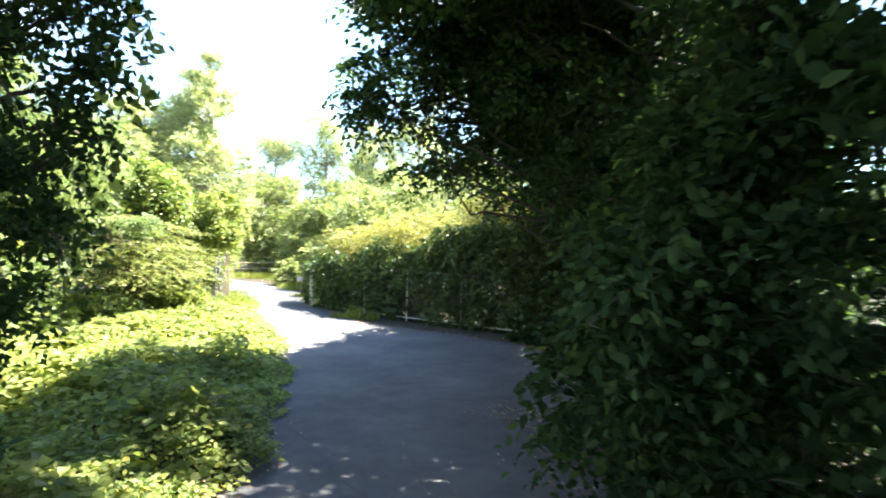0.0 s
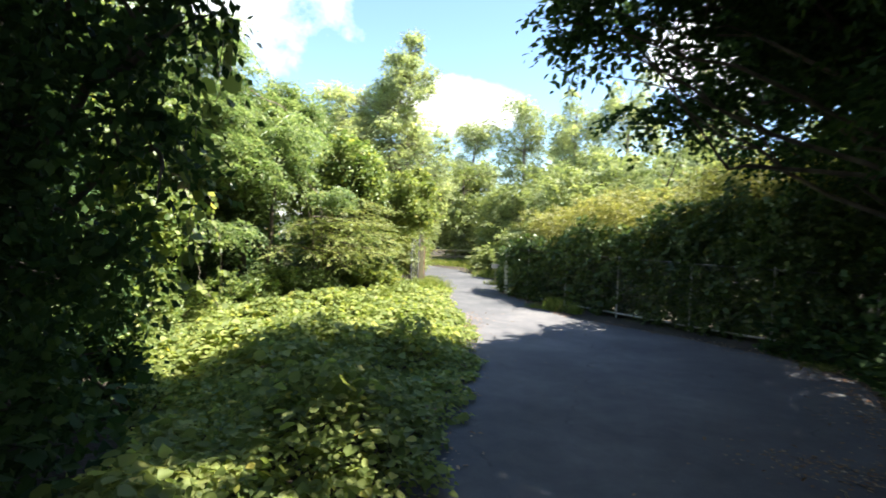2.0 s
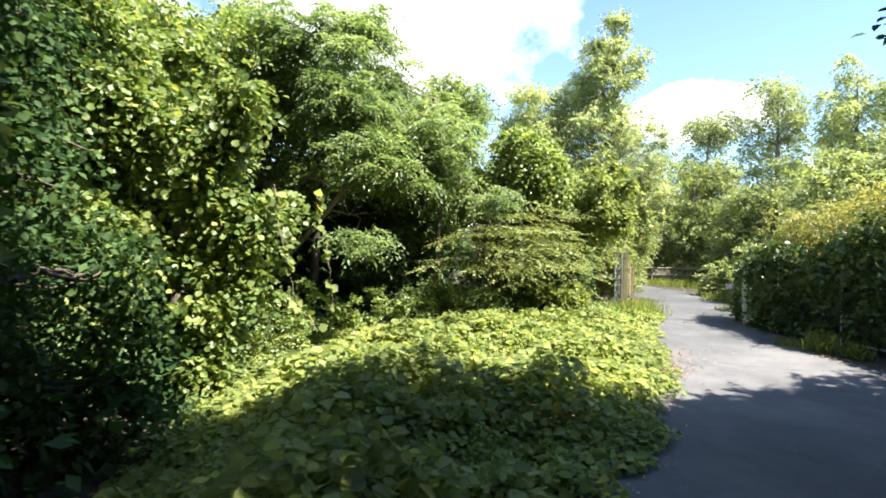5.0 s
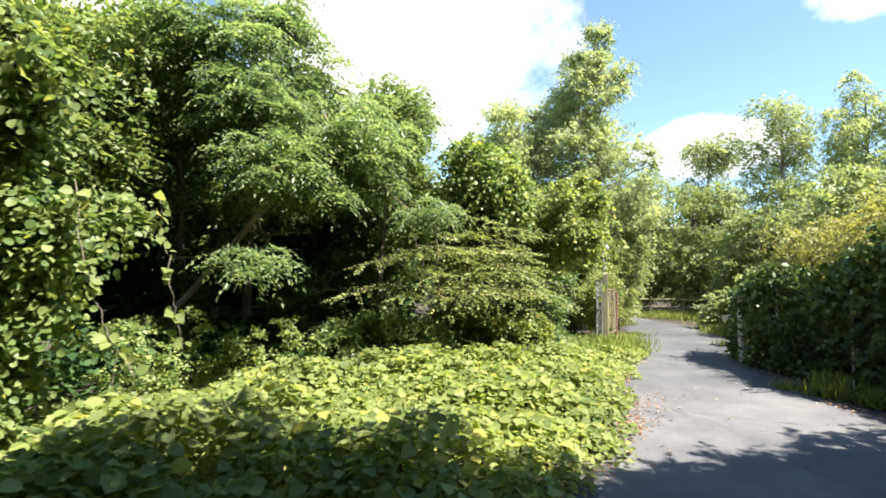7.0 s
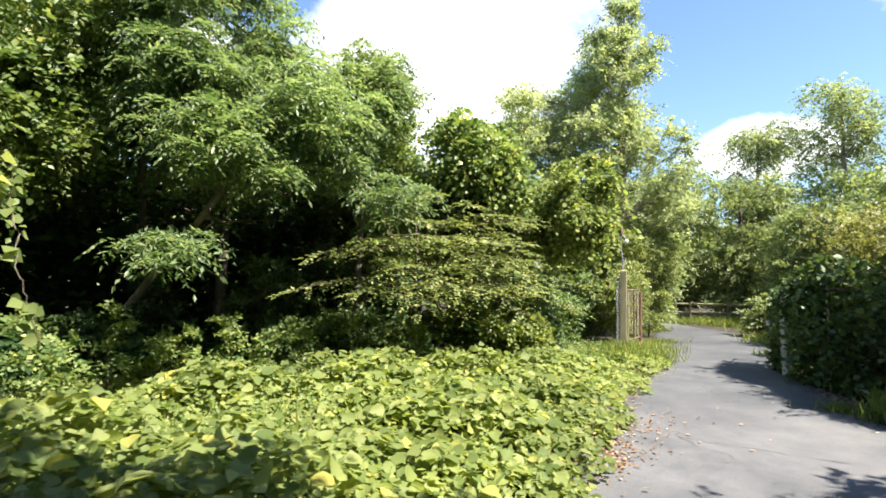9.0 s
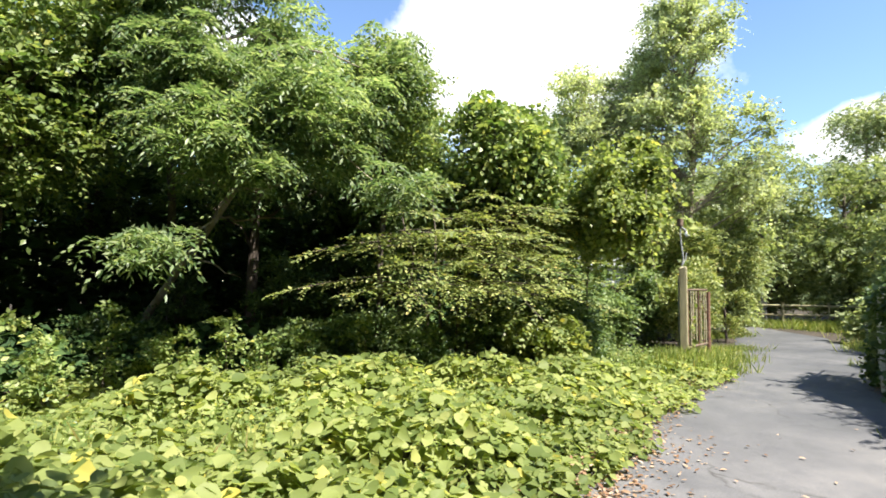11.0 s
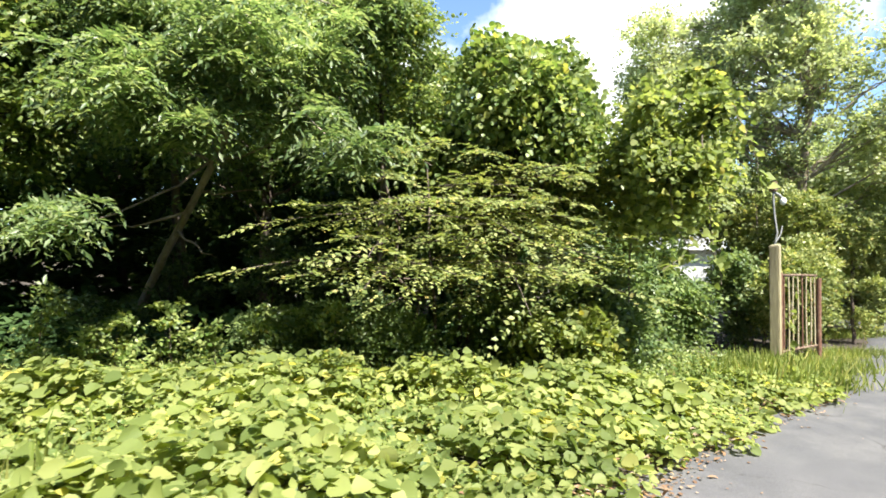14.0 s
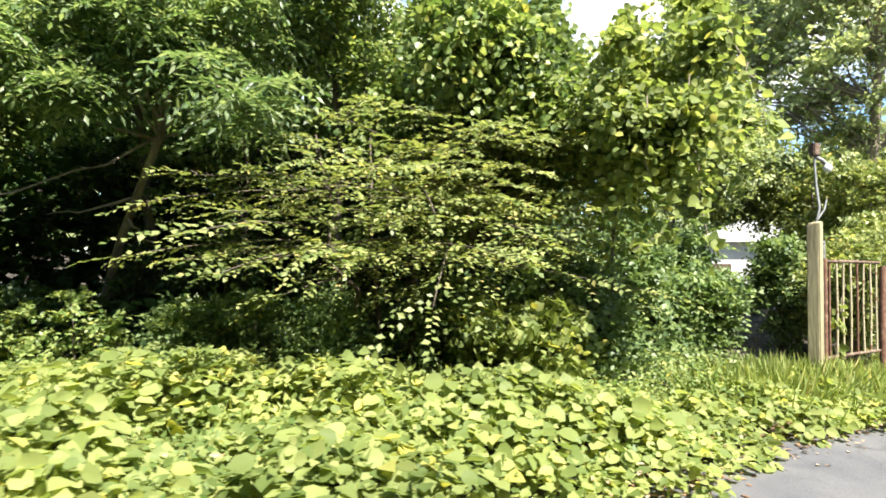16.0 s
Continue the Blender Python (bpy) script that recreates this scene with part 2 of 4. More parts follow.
def part(name, data, mat, parent=None, label=""):
    """One mesh object from a bmesh or a mesh, under a thing or a part."""
    if isinstance(data, bmesh.types.BMesh):
        me = bpy.data.meshes.new(name)
        data.to_mesh(me)
        data.free()
        me.materials.append(mat)
        data = me
    ob = new(name, data)
    if parent is not None:
        ob.parent = parent
        ob.matrix_parent_inverse = parent.matrix_basis.inverted()
    return tagged(ob, label)


def thing(name, at, label, category, group="", kind=""):
    ob = new(name)
    ob.empty_display_size = 0.2
    ob.matrix_basis = pose(*at)
    return tagged(ob, label, category, group, kind)


def gz(x, y):
    """Height of the ground: the lane comes down a slope and then runs level."""
    d = np.maximum(0.0, 3.3 - np.maximum(np.asarray(y, float), -6.0))
    z = 0.043 * d ** 1.7
    far = np.clip((np.asarray(y, float) - 18) / 20, 0, 1)
    return z + 0.5 * far ** 2 * np.clip((np.asarray(x, float) + 18) / 5, 0, 1)


def gz1(x, y):
    return float(gz(x, y))


def unit(v):
    return v / np.maximum(np.linalg.norm(v, axis=-1, keepdims=True), 1e-9)


OVAL = (np.array([(0, 0, 0), (0.28, 0.26, 0.07), (0.66, 0.22, 0.05), (1, 0, -0.08), (0.66, -0.22, 0.05), (0.28, -0.26, 0.07)], float), [(0, 3, 2, 1), (0, 5, 4, 3)])
BROAD = (np.array([(0, 0, 0), (0.1, 0.34, 0.05), (0.5, 0.46, 0.1), (1, 0, -0.1), (0.5, -0.46, 0.1), (0.1, -0.34, 0.05)], float), [(0, 3, 2, 1), (0, 5, 4, 3)])
ROUND = (np.array([(0, 0, 0), (0.08, 0.3, 0.05), (0.36, 0.47, 0.1), (0.76, 0.36, 0.04), (0.98, 0, -0.1), (0.76, -0.36, 0.04), (0.36, -0.47, 0.1), (0.08, -0.3, 0.05)], float),
         [(0, 4, 3, 2, 1), (0, 7, 6, 5, 4)])
LOBED = (np.array([(0, 0, 0), (0.1, 0.2, 0.03), (0.34, 0.52, 0.1), (0.72, 0.26, 0.03), (1, 0, -0.12), (0.72, -0.28, 0.04), (0.42, -0.36, 0.08), (0.08, -0.26, 0.05)], float),
         [(0, 4, 3, 2, 1), (0, 7, 6, 5, 4)])
SLIM = (np.array([(0, 0, 0), (0.45, 0.17, 0.04), (1, 0, -0.06), (0.45, -0.17, 0.04)], float), [(0, 2, 1), (0, 3, 2)])
WIDE = (np.array([(0, 0, 0), (0.45, 0.33, 0.06), (1, 0, -0.06), (0.45, -0.33, 0.06)], float), [(0, 2, 1), (0, 3, 2)])
BLADE = (np.array([(0, 0.035, 0), (0.5, 0.028, 0.03), (1, 0, -0.1), (0.5, -0.028, 0.03), (0, -0.035, 0)], float), [(0, 4, 3, 1), (1, 3, 2, 2)])


def leaves(pos, along, normal, size, shape):
    """Vertices and faces of many leaves: at pos, pointing along, with the upper side to normal."""
    tv, tf = shape
    a = unit(along)
    b = unit(np.cross(normal, a))
    c = np.cross(a, b)
    s = np.asarray(size).reshape(-1, 1, 1)
    v = pos[:, None] + s * (tv[None, :, :1] * a[:, None] + tv[None, :, 1:2] * b[:, None] + tv[None, :, 2:] * c[:, None])
    f = np.array(tf)[None] + (np.arange(len(pos)) * len(tv))[:, None, None]
    return v.reshape(-1, 3), f.reshape(-1, f.shape[-1])


def join(pieces):
    vs, fs, o = [], [], 0
    for v, f in pieces:
        vs.append(v)
        fs.append(f + o)
        o += len(v)
    return np.concatenate(vs), np.concatenate(fs)


def sprays(rng, base, out, length, count, leaf, shape, droop=0.25, flat=0.75, open_angle=0.9, spread=0.35, face=None):
    """Leafy twigs: from each base along out, leaves left and right of the twig in its flat plane."""
    n = len(base)
    t = (np.arange(count) + 0.6) / count
    out = unit(out)
    up = np.tile(np.array([0.25, 0, 1.0]), (n, 1)) * flat + rng.normal(0, 0.8 * (1 - flat) + 0.12, (n, 3))
    if face is not None:
        up = up + face * (1.15 - flat)
    side = unit(np.cross(up, out))
    up = unit(np.cross(out, side))
    L = np.asarray(length).reshape(-1, 1, 1) * rng.uniform(0.7, 1.25, (n, 1, 1))
    p = base[:, None] + out[:, None] * L * t[None, :, None]
    p[..., 2] -= droop * L[..., 0] * t[None] ** 2
    sign = np.where(np.arange(count) % 2, 1.0, -1.0)[None, :, None] * np.ones((n, 1, 1))
    sign[:, -1] *= 0.1
    a = out[:, None] * math.cos(open_angle) + side[:, None] * sign * math.sin(open_angle) + rng.normal(0, spread, (n, count, 3))
    a[..., 2] -= droop * t[None] * 0.8
    nor = up[:, None] + rng.normal(0, spread, (n, count, 3))
    s = leaf * rng.uniform(0.7, 1.25, (n, count)) * (1.05 - 0.3 * t[None])
    return leaves(p.reshape(-1, 3), a.reshape(-1, 3), nor.reshape(-1, 3), s.ravel(), shape)


def on_clumps(rng, clumps, n, shell=0.45, lower=1.0):
    """n points in the outer layer of ellipsoids (x, y, z, rx, ry, rz), shared out by their size, and the ways outward."""
    c = np.array(clumps, float)
    w = c[:, 3] * c[:, 4] + c[:, 4] * c[:, 5]
    i = rng.choice(len(c), n, p=w / w.sum())
    d = unit(rng.normal(0, 1, (n, 3)))
    d[:, 2] = np.where((d[:, 2] < 0) & (rng.random(n) > lower), -d[:, 2], d[:, 2])
    r = 1 - shell * rng.random(n) ** 1.3
    bump = 1 + 0.16 * np.sin(3.1 * d[:, 0] * 2 + i) * np.sin(2.7 * d[:, 1] * 2 + 2 * i) + rng.normal(0, 0.06, n)
    p = c[i, :3] + d * c[i, 3:] * (r * bump)[:, None]
    return p, unit(d / c[i, 3:])


def scatter_clumps(rng, box, n, size, flat=0.7):
    """Clumps strewn inside an ellipsoid (x, y, z, rx, ry, rz), so that the crown is uneven and has gaps."""
    x, y, z, rx, ry, rz = box
    res = []
    for _ in range(n):
        d = rng.normal(0, 1, 3)
        d /= np.linalg.norm(d)
        r = 0.35 + 0.6 * rng.random() ** 0.6
        s = size * rng.uniform(0.65, 1.35)
        res.append((x + d[0] * rx * r, y + d[1] * ry * r, z + d[2] * rz * r, s, s, s * flat))
    return res


def tube(points, radii, seg=7, wob=0.0, rng=None):
    """A tapering branch through points, as vertices and quads."""
    pts = np.array(points, float)
    rad = np.interp(np.linspace(0, 1, len(pts)), np.linspace(0, 1, len(radii)), radii)
    tan = unit(np.gradient(pts, axis=0))
    ref = np.array([0.31, 0.87, 0.38])
    u = unit(np.cross(tan, ref))
    w = np.cross(tan, u)
    ang = np.linspace(0, 2 * math.pi, seg, endpoint=False)
    ring = np.cos(ang)[None, :, None] * u[:, None] + np.sin(ang)[None, :, None] * w[:, None]
    rr = rad[:, None, None] * (1 + (rng.normal(0, wob, (len(pts), seg, 1)) if rng is not None else 0))
    v = (pts[:, None] + ring * rr).reshape(-1, 3)
    k = np.arange(len(pts) - 1)[:, None] * seg + np.arange(seg)[None]
    k2 = np.arange(len(pts) - 1)[:, None] * seg + (np.arange(seg)[None] + 1) % seg
    f = np.stack([k, k2, k2 + seg, k + seg], -1).reshape(-1, 4)
    return v, f


def bent(rng, a, b, n=8, wob=0.06, sag=0.0):
    a, b = np.array(a, float), np.array(b, float)
    t = np.linspace(0, 1, n)[:, None]
    p = a + (b - a) * t
    L = np.linalg.norm(b - a)
    k = np.sin(math.pi * t) * L
    p += k * wob * rng.normal(0, 1, 3) + 0.4 * k * wob * rng.normal(0, 1, (n, 3))
    p[:, 2] -= (sag * L * np.sin(math.pi * t))[:, 0]
    return p


def limbs(rng, foot, clumps, r0, share=0.8, bark=None, top=None):
    """Trunk and the limbs that lead to the clumps."""
    c = np.array(clumps, float)
    hi = np.array(top if top is not None else (*(c[:, :2].mean(0)), c[:, 2].max() - 0.2), float)
    trunk = bent(rng, foot, hi, 12, 0.012)
    out = [tube(trunk, [r0 * 1.35, r0, r0 * 0.75, r0 * 0.2], 9, 0.05, rng)]
    twig = []
    for q in c:
        if rng.random() > share:
            continue
        near = np.argmin(np.abs(trunk[:, 2] - (q[2] - 0.45 * np.linalg.norm(q[:2] - trunk[-1, :2]) - 0.25)))
        near = int(np.clip(near, 2, 10))
        r = r0 * (0.5 - 0.03 * near)
        br = bent(rng, trunk[near], q[:3], 8, 0.07)
        twig.append(tube(br, [r, r * 0.6, r * 0.2], 6))
        for _ in range(4):
            e = q[:3] + rng.normal(0, 1, 3) * q[3:] * 0.6
            twig.append(tube(bent(rng, br[rng.integers(4, 8)], e, 5, 0.08), [r * 0.3, r * 0.08], 4))
    return out, twig


def tree(name, rng, foot, clumps, mat, label, category="tree", r0=0.12, n=2000, leaf=0.08, shape=WIDE, length=0.35, count=8,
         droop=0.25, flat=0.7, shell=0.5, bark=None, lower=0.6, top=None, open_angle=0.9, share=0.8, group="", outward=0.8):
    ob = thing(name, (foot[0], foot[1], gz1(foot[0], foot[1])), label, category, group)
    trunk, branch = limbs(rng, (foot[0], foot[1], gz1(foot[0], foot[1]) - 0.1), clumps, r0, share, top=top)
    part("trunk", mesh_of("trunk", *join(trunk), bark or M_BARK, True), None, ob)
    if branch:
        tagged(part("branchwork", mesh_of("branchwork", *join(branch), bark or M_BARK, True), None, ob), kind="stuff")
    p, d = on_clumps(rng, clumps, n, shell, lower)
    face = d.copy()
    d = d * outward + rng.normal(0, 0.45, d.shape)
    d[:, 2] = d[:, 2] * 0.6 + 0.05
    part("crown", mesh_of("crown", *sprays(rng, p - unit(d) * length * 0.5, d, np.full(n, length), count, leaf, shape, droop, flat, open_angle, 0.3, face), mat, True), None, ob)
    return ob


# ---- ground ----
def ground_sheet():
    ax = np.concatenate([[-600, -200, -90, -50], np.arange(-34, 20.1, 1.0), [30, 60, 120, 300, 600]])
    ay = np.concatenate([[-600, -200, -90, -50, -30, -20], np.arange(-12, 45.1, 0.5), [60, 90, 200, 600]])
    X, Y = np.meshgrid(ax, ay, indexing="ij")
    Z = gz(X, Y) - 0.02
    n, m = X.shape
    i = (np.arange(n - 1)[:, None] * m + np.arange(m - 1)[None]).ravel()
    f = np.stack([i, i + m, i + m + 1, i + 1], -1)
    ob = part("ground", mesh_of("ground", np.stack([X, Y, Z], -1).reshape(-1, 3), f, M_SOIL, True), None)
    tagged(ob, "dark brown woodland soil under the plants", "ground", kind="structure")


ground_sheet()

# left and right edges of the lane, by y
LEFT_Y = [-14, -4, 2.4, 4.4, 5.8, 7.5, 9.3, 11.9, 13.6, 15.2, 17.3, 19.4, 22.0, 24.0, 26.0]
LEFT_X = [-1.0, -1.2, -1.5, -1.95, -2.25, -2.8, -3.5, -5.0, -5.75, -6.4, -7.4, -8.7, -10.4, -12.2, -15.0]
RIGHT_Y = [-14, -4, 3.3, 5.7, 9.0, 10.2, 11.2, 11.8, 12.7, 14.7, 16.2, 18.5, 20.6, 22.0, 24.2, 26.0]
RIGHT_X = [2.0, 1.9, 2.3, 2.9, 3.1, 2.3, 0.8, -0.5, -2.0, -3.3, -4.4, -5.3, -6.3, -7.6, -9.3, -12.5]


def left_edge(y):
    return np.interp(y, LEFT_Y, LEFT_X)


def right_edge(y):
    return np.interp(y, RIGHT_Y, RIGHT_X)


def lane():
    ys = np.arange(-14, 26.01, 0.2)
    us = np.linspace(0, 1, 25)
    wob = np.array([noise.noise((0.0, y * 0.9, 3.0)) for y in ys]) * 0.12
    wob2 = np.array([noise.noise((5.0, y * 0.9, 3.0)) for y in ys]) * 0.12
    xl, xr = left_edge(ys) + wob - 0.15, right_edge(ys) + wob2 + 0.15
    X = xl[:, None] + (xr - xl)[:, None] * us[None]
    Y = np.repeat(ys[:, None], len(us), 1)
    dip = np.array([[noise.noise((x * 0.5, y * 0.5, 9.0)) for x, y in zip(a, b)] for a, b in zip(X, Y)]) * 0.015
    edge = np.minimum(us, 1 - us)[None] * 8
    Z = gz(X, Y) + 0.012 + dip * np.clip(edge, 0, 1) - 0.03 * (edge < 0.01)
    n, m = X.shape
    i = (np.arange(n - 1)[:, None] * m + np.arange(m - 1)[None]).ravel()
    f = np.stack([i, i + 1, i + m + 1, i + m], -1)
    ob = part("road", mesh_of("road", np.stack([X, Y, Z], -1).reshape(-1, 3), f, M_ASPHALT, True), None)
    tagged(ob, "old grey asphalt lane with worn pale patches", "road", kind="structure")


lane()

def fans(rng, base, out, length, sub, count, leaf, shape, droop=0.12, flat=0.93):
    """Flat boughs: side twigs left and right of each bough, with leaves along every twig. Also gives the boughs as tubes."""
    n = len(base)
    out = unit(out)
    L = np.asarray(length).reshape(-1, 1) * np.ones((n, 1))
    t = (np.arange(sub) + 1.0) / sub
    p = base[:, None] + out[:, None] * (L * t[None])[..., None]
    p[..., 2] -= droop * L * t[None] ** 2
    side = unit(np.cross(np.array([0, 0, 1.0]), out))
    sign = np.where(np.arange(sub) % 2, 1.0, -1.0)[None, :, None]
    d = out[:, None] * 0.72 + side[:, None] * sign * 0.72 + rng.normal(0, 0.12, (n, sub, 3))
    d[:, -1] = out + rng.normal(0, 0.1, (n, 3))
    d[..., 2] -= 0.1
    tl = (L * (0.5 - 0.28 * t[None])).ravel()
    boughs = [tube(np.concatenate([base[i:i + 1], p[i]]), [0.012, 0.004], 4) for i in range(n)]
    return sprays(rng, p.reshape(-1, 3), d.reshape(-1, 3), tl, count, leaf, shape, droop * 1.5, flat, 0.85, 0.22), boughs


def rosettes(rng, pts, fronds, length, count, leaf, shape=SLIM, droop=0.55):
    """Shoots that end in a ring of long feathered leaves arching outward."""
    n = len(pts)
    ang = rng.uniform(0, 2 * math.pi, (n, 1)) + np.arange(fronds)[None] * 2.4
    d = np.stack([np.cos(ang), np.sin(ang), rng.uniform(0.05, 0.55, (n, fronds))], -1) + np.array([0.25, 0, 0])
    base = np.repeat(pts, fronds, 0)
    return sprays(rng, base, d.reshape(-1, 3), np.full(n * fronds, length), count, leaf, shape, droop, 0.8, 1.15, 0.2)



# ---- wood on the far side of the kudzu ----
rng = np.random.default_rng(5)


def wood_edge(y):
    """x of the front of the wood on the far side of the kudzu."""
    return np.interp(y, [-8, 0, 1.5, 3, 4.5, 6, 9, 10.5, 12, 13, 14.2, 16], [-2.2, -2.3, -2.9, -4.8, -7.1, -8.6, -8.4, -8.2, -7.6, -7.4, -7.7, -8.0])


def feathery_tree():
    c = scatter_clumps(rng, (-9.1, 8.2, 5.0, 1.3, 1.9, 1.2), 12, 0.5, 0.7)
    c += [(-7.5, 6.75, 1.85, 0.35, 0.45, 0.12), (-7.9, 7.5, 3.2, 0.8, 0.9, 0.4), (-7.1, 9.4, 2.7, 0.45, 0.55, 0.2), (-7.9, 8.4, 3.9, 0.9, 1.0, 0.55), (-8.5, 7.2, 4.4, 0.8, 0.9, 0.5),
          (-8.4, 9.8, 4.9, 0.6, 0.7, 0.6), (-8.1, 9.3, 4.1, 0.7, 0.6, 0.5), (-8.9, 7.7, 5.9, 0.6, 0.7, 0.6), (-8.0, 7.2, 3.6, 0.7, 0.8, 0.35), (-9.3, 7.2, 6.1, 0.6, 0.6, 0.5), (-9.0, 8.4, 5.2, 0.6, 0.7, 0.5),
          (-9.8, 6.5, 5.9, 0.7, 0.7, 0.6), (-8.0, 8.9, 3.3, 0.6, 0.5, 0.35)]
    ob = thing("feathery_tree", (-12.0, 6.1, 0), "leaning tree with layered feathery green leaves and pale bark", "tree")
    stem = np.array([(-12.0, 6.15, -0.1), (-11.4, 6.6, 0.9), (-10.79, 6.98, 1.6), (-10.35, 7.35, 2.2), (-9.85, 7.83, 3.08), (-9.3, 8.2, 4.0), (-9.0, 8.0, 5.4)])
    part("trunk", mesh_of("trunk", *tube(stem, [0.08, 0.065, 0.055, 0.03], 9, 0.08, rng), M_PALEBARK, True), None, ob)
    for a, b in (((-10.3, 7.4, 2.3), (-10.2, 6.3, 2.0)), ((-10.1, 7.6, 2.6), (-9.3, 8.5, 2.55)), ((-10.5, 7.2, 2.0), (-9.6, 7.9, 1.6)), ((-9.9, 7.8, 3.0), (-9.7, 6.8, 3.2))):
        part("bare_branch", mesh_of("bare_branch", *tube(bent(rng, a, b, 8, 0.07), [0.026, 0.016, 0.006], 6), M_PALEBARK, True), None, ob)
    arms = [tube(bent(rng, stem[4 + k % 3], q[:3], 7, 0.08), [0.022, 0.014, 0.006], 5) for k, q in enumerate(c)]
    part("branchwork", mesh_of("branchwork", *join(arms), M_PALEBARK, True), None, ob)
    p, _ = on_clumps(rng, c, 720, 0.8, 0.5)
    p += rng.normal(0, 0.12, p.shape)
    part("crown", mesh_of("crown", *rosettes(rng, p, 8, 0.42, 11, 0.125, droop=0.85), M_PINNATE), None, ob)

feathery_tree()
# dome of vine over a smothered tree
clumps = scatter_clumps(rng, (-8.5, 12.0, 3.2, 1.1, 1.2, 1.6), 24, 0.5, 1.0) + [(-8.1, 11.5, 4.2, 0.6, 0.6, 0.6), (-8.0, 12.3, 4.0, 0.6, 0.6, 0.7)]
tree("vine_covered_tree", rng, (-8.8, 12.0), clumps, M_VINE, "tree smothered in a dome of hanging kudzu vine", n=6400, leaf=0.095, shape=ROUND, length=0.4, count=5, droop=0.8, flat=0.42, shell=0.5)
# curtain of vine towards the gate
clumps = scatter_clumps(rng, (-6.8, 13.3, 3.0, 0.85, 0.75, 1.15), 22, 0.26, 1.0) + [(-7.7, 13.3, 2.6, 0.6, 0.6, 1.2), (-6.4, 13.5, 3.3, 0.35, 0.4, 0.4), (-7.0, 13.2, 3.0, 0.4, 0.4, 0.6), (-6.8, 13.0, 2.4, 0.35, 0.35, 0.5)]
tree("vine_curtain", rng, (-7.5, 13.1), clumps, M_KUDZU, "loose curtain of bright kudzu vine over a small tree", "vine", n=2200, leaf=0.085, shape=ROUND, length=0.4, count=5, droop=0.6, flat=0.6, shell=0.9, r0=0.016, share=0.3, top=(-7.3, 13.2, 3.2))
# tiered shrub
def tiered_shrub():
    ob = thing("tiered_shrub", (-8.3, 11.0, 0), "spreading shrub with flat tiers of small yellow-green leaves", "shrub")
    n = 84
    root = np.stack([rng.uniform(-8.5, -7.9, n), rng.uniform(9.9, 12.3, n), rng.uniform(1.15, 3.1, n)], -1)
    ang = rng.normal(0, 0.75, n)
    out = np.stack([np.cos(ang), np.sin(ang), rng.normal(0.06, 0.1, n)], -1)
    L = rng.uniform(0.9, 1.9, n) * np.clip(1.3 - np.abs(root[:, 2] - 1.7) * 0.4, 0.5, 1.3)
    crown, boughs = fans(rng, root, out, L, 12, 14, 0.072, WIDE)
    stems = [tube(bent(rng, (-8.4 + 0.1 * k, 10.6 + 0.25 * k, -0.05), (-8.2, 10.0 + 0.6 * k, 2.8), 8, 0.05), [0.04, 0.025, 0.01], 6) for k in range(4)]
    for s in stems:
        part("stem", mesh_of("stem", *s, M_BARK, True), None, ob)
    part("branchwork", mesh_of("branchwork", *join(boughs), M_BARK, True), None, ob)
    part("crown", mesh_of("crown", *crown, M_SHRUB), None, ob)


tiered_shrub()
# low bushes at the foot
for cx, cy, rx, ry, h in ((-7.9, 11.0, 0.6, 1.3, 1.1), (-7.5, 12.6, 0.5, 0.7, 1.2), (-8.6, 9.2, 0.5, 0.9, 0.9)):
    clumps = scatter_clumps(rng, (cx, cy, h * 0.5, rx, ry, h * 0.5), 14, 0.4, 0.9)
    tree("leafy_bush", rng, (cx, cy), clumps, M_BUSH, "low dark green leafy bush at the wood's edge", "bush", n=1300, leaf=0.085, shape=WIDE, length=0.3, count=8, r0=0.025, group="bushes at the wood's edge")
clumps = scatter_clumps(rng, (-7.1, 12.0, 0.6, 0.35, 0.8, 0.5), 14, 0.3, 0.9)
tree("kudzu_mound", rng, (-7.2, 12.0), clumps, M_KUDZU, "mound of kudzu climbing over a bush", "bush", n=700, leaf=0.1, shape=BROAD, length=0.3, count=5, droop=0.5, flat=0.4, r0=0.02, shell=0.8)
for cx, cy, r, h in ((-8.9, 14.2, 0.5, 1.9), (-10.5, 15.1, 0.7, 2.6), (-12.9, 16.2, 0.9, 3.0), (-9.6, 15.35, 0.4, 2.2), (-16.0, 18.6, 1.0, 2.2)):
    clumps = scatter_clumps(rng, (cx, cy, h * 0.5, r, r, h * 0.45), 14, 0.4, 0.9)
    tree("leafy_bush", rng, (cx, cy), clumps, M_BUSH, "dark green bush beside the woodland path", "bush", n=800, leaf=0.115, shape=WIDE, length=0.35, count=8, r0=0.025, group="bushes by the woodland path")
for cx, cy, r, h in ((-12.0, 19.9, 0.6, 2.8), (-11.9, 16.8, 0.6, 2.0), (-17.0, 22.6, 0.8, 1.0), (-9.3, 14.9, 0.35, 1.2), (-9.05, 15.4, 0.25, 1.3), (-10.0, 17.5, 0.28, 2.1), (-14.6, 18.8, 0.7, 2.6)):
    clumps = scatter_clumps(rng, (cx, cy, h * 0.5, r, r, h * 0.45), 14, 0.35, 0.9)
    tree("leafy_bush", rng, (cx, cy), clumps, M_BUSH, "dark green bush beside the woodland path", "bush", n=900, leaf=0.1, shape=WIDE, length=0.35, count=8, r0=0.025, group="bushes by the woodland path")
clumps = scatter_clumps(rng, (-12.0, 18.3, 3.1, 1.2, 1.2, 0.8), 20, 0.45, 0.8)
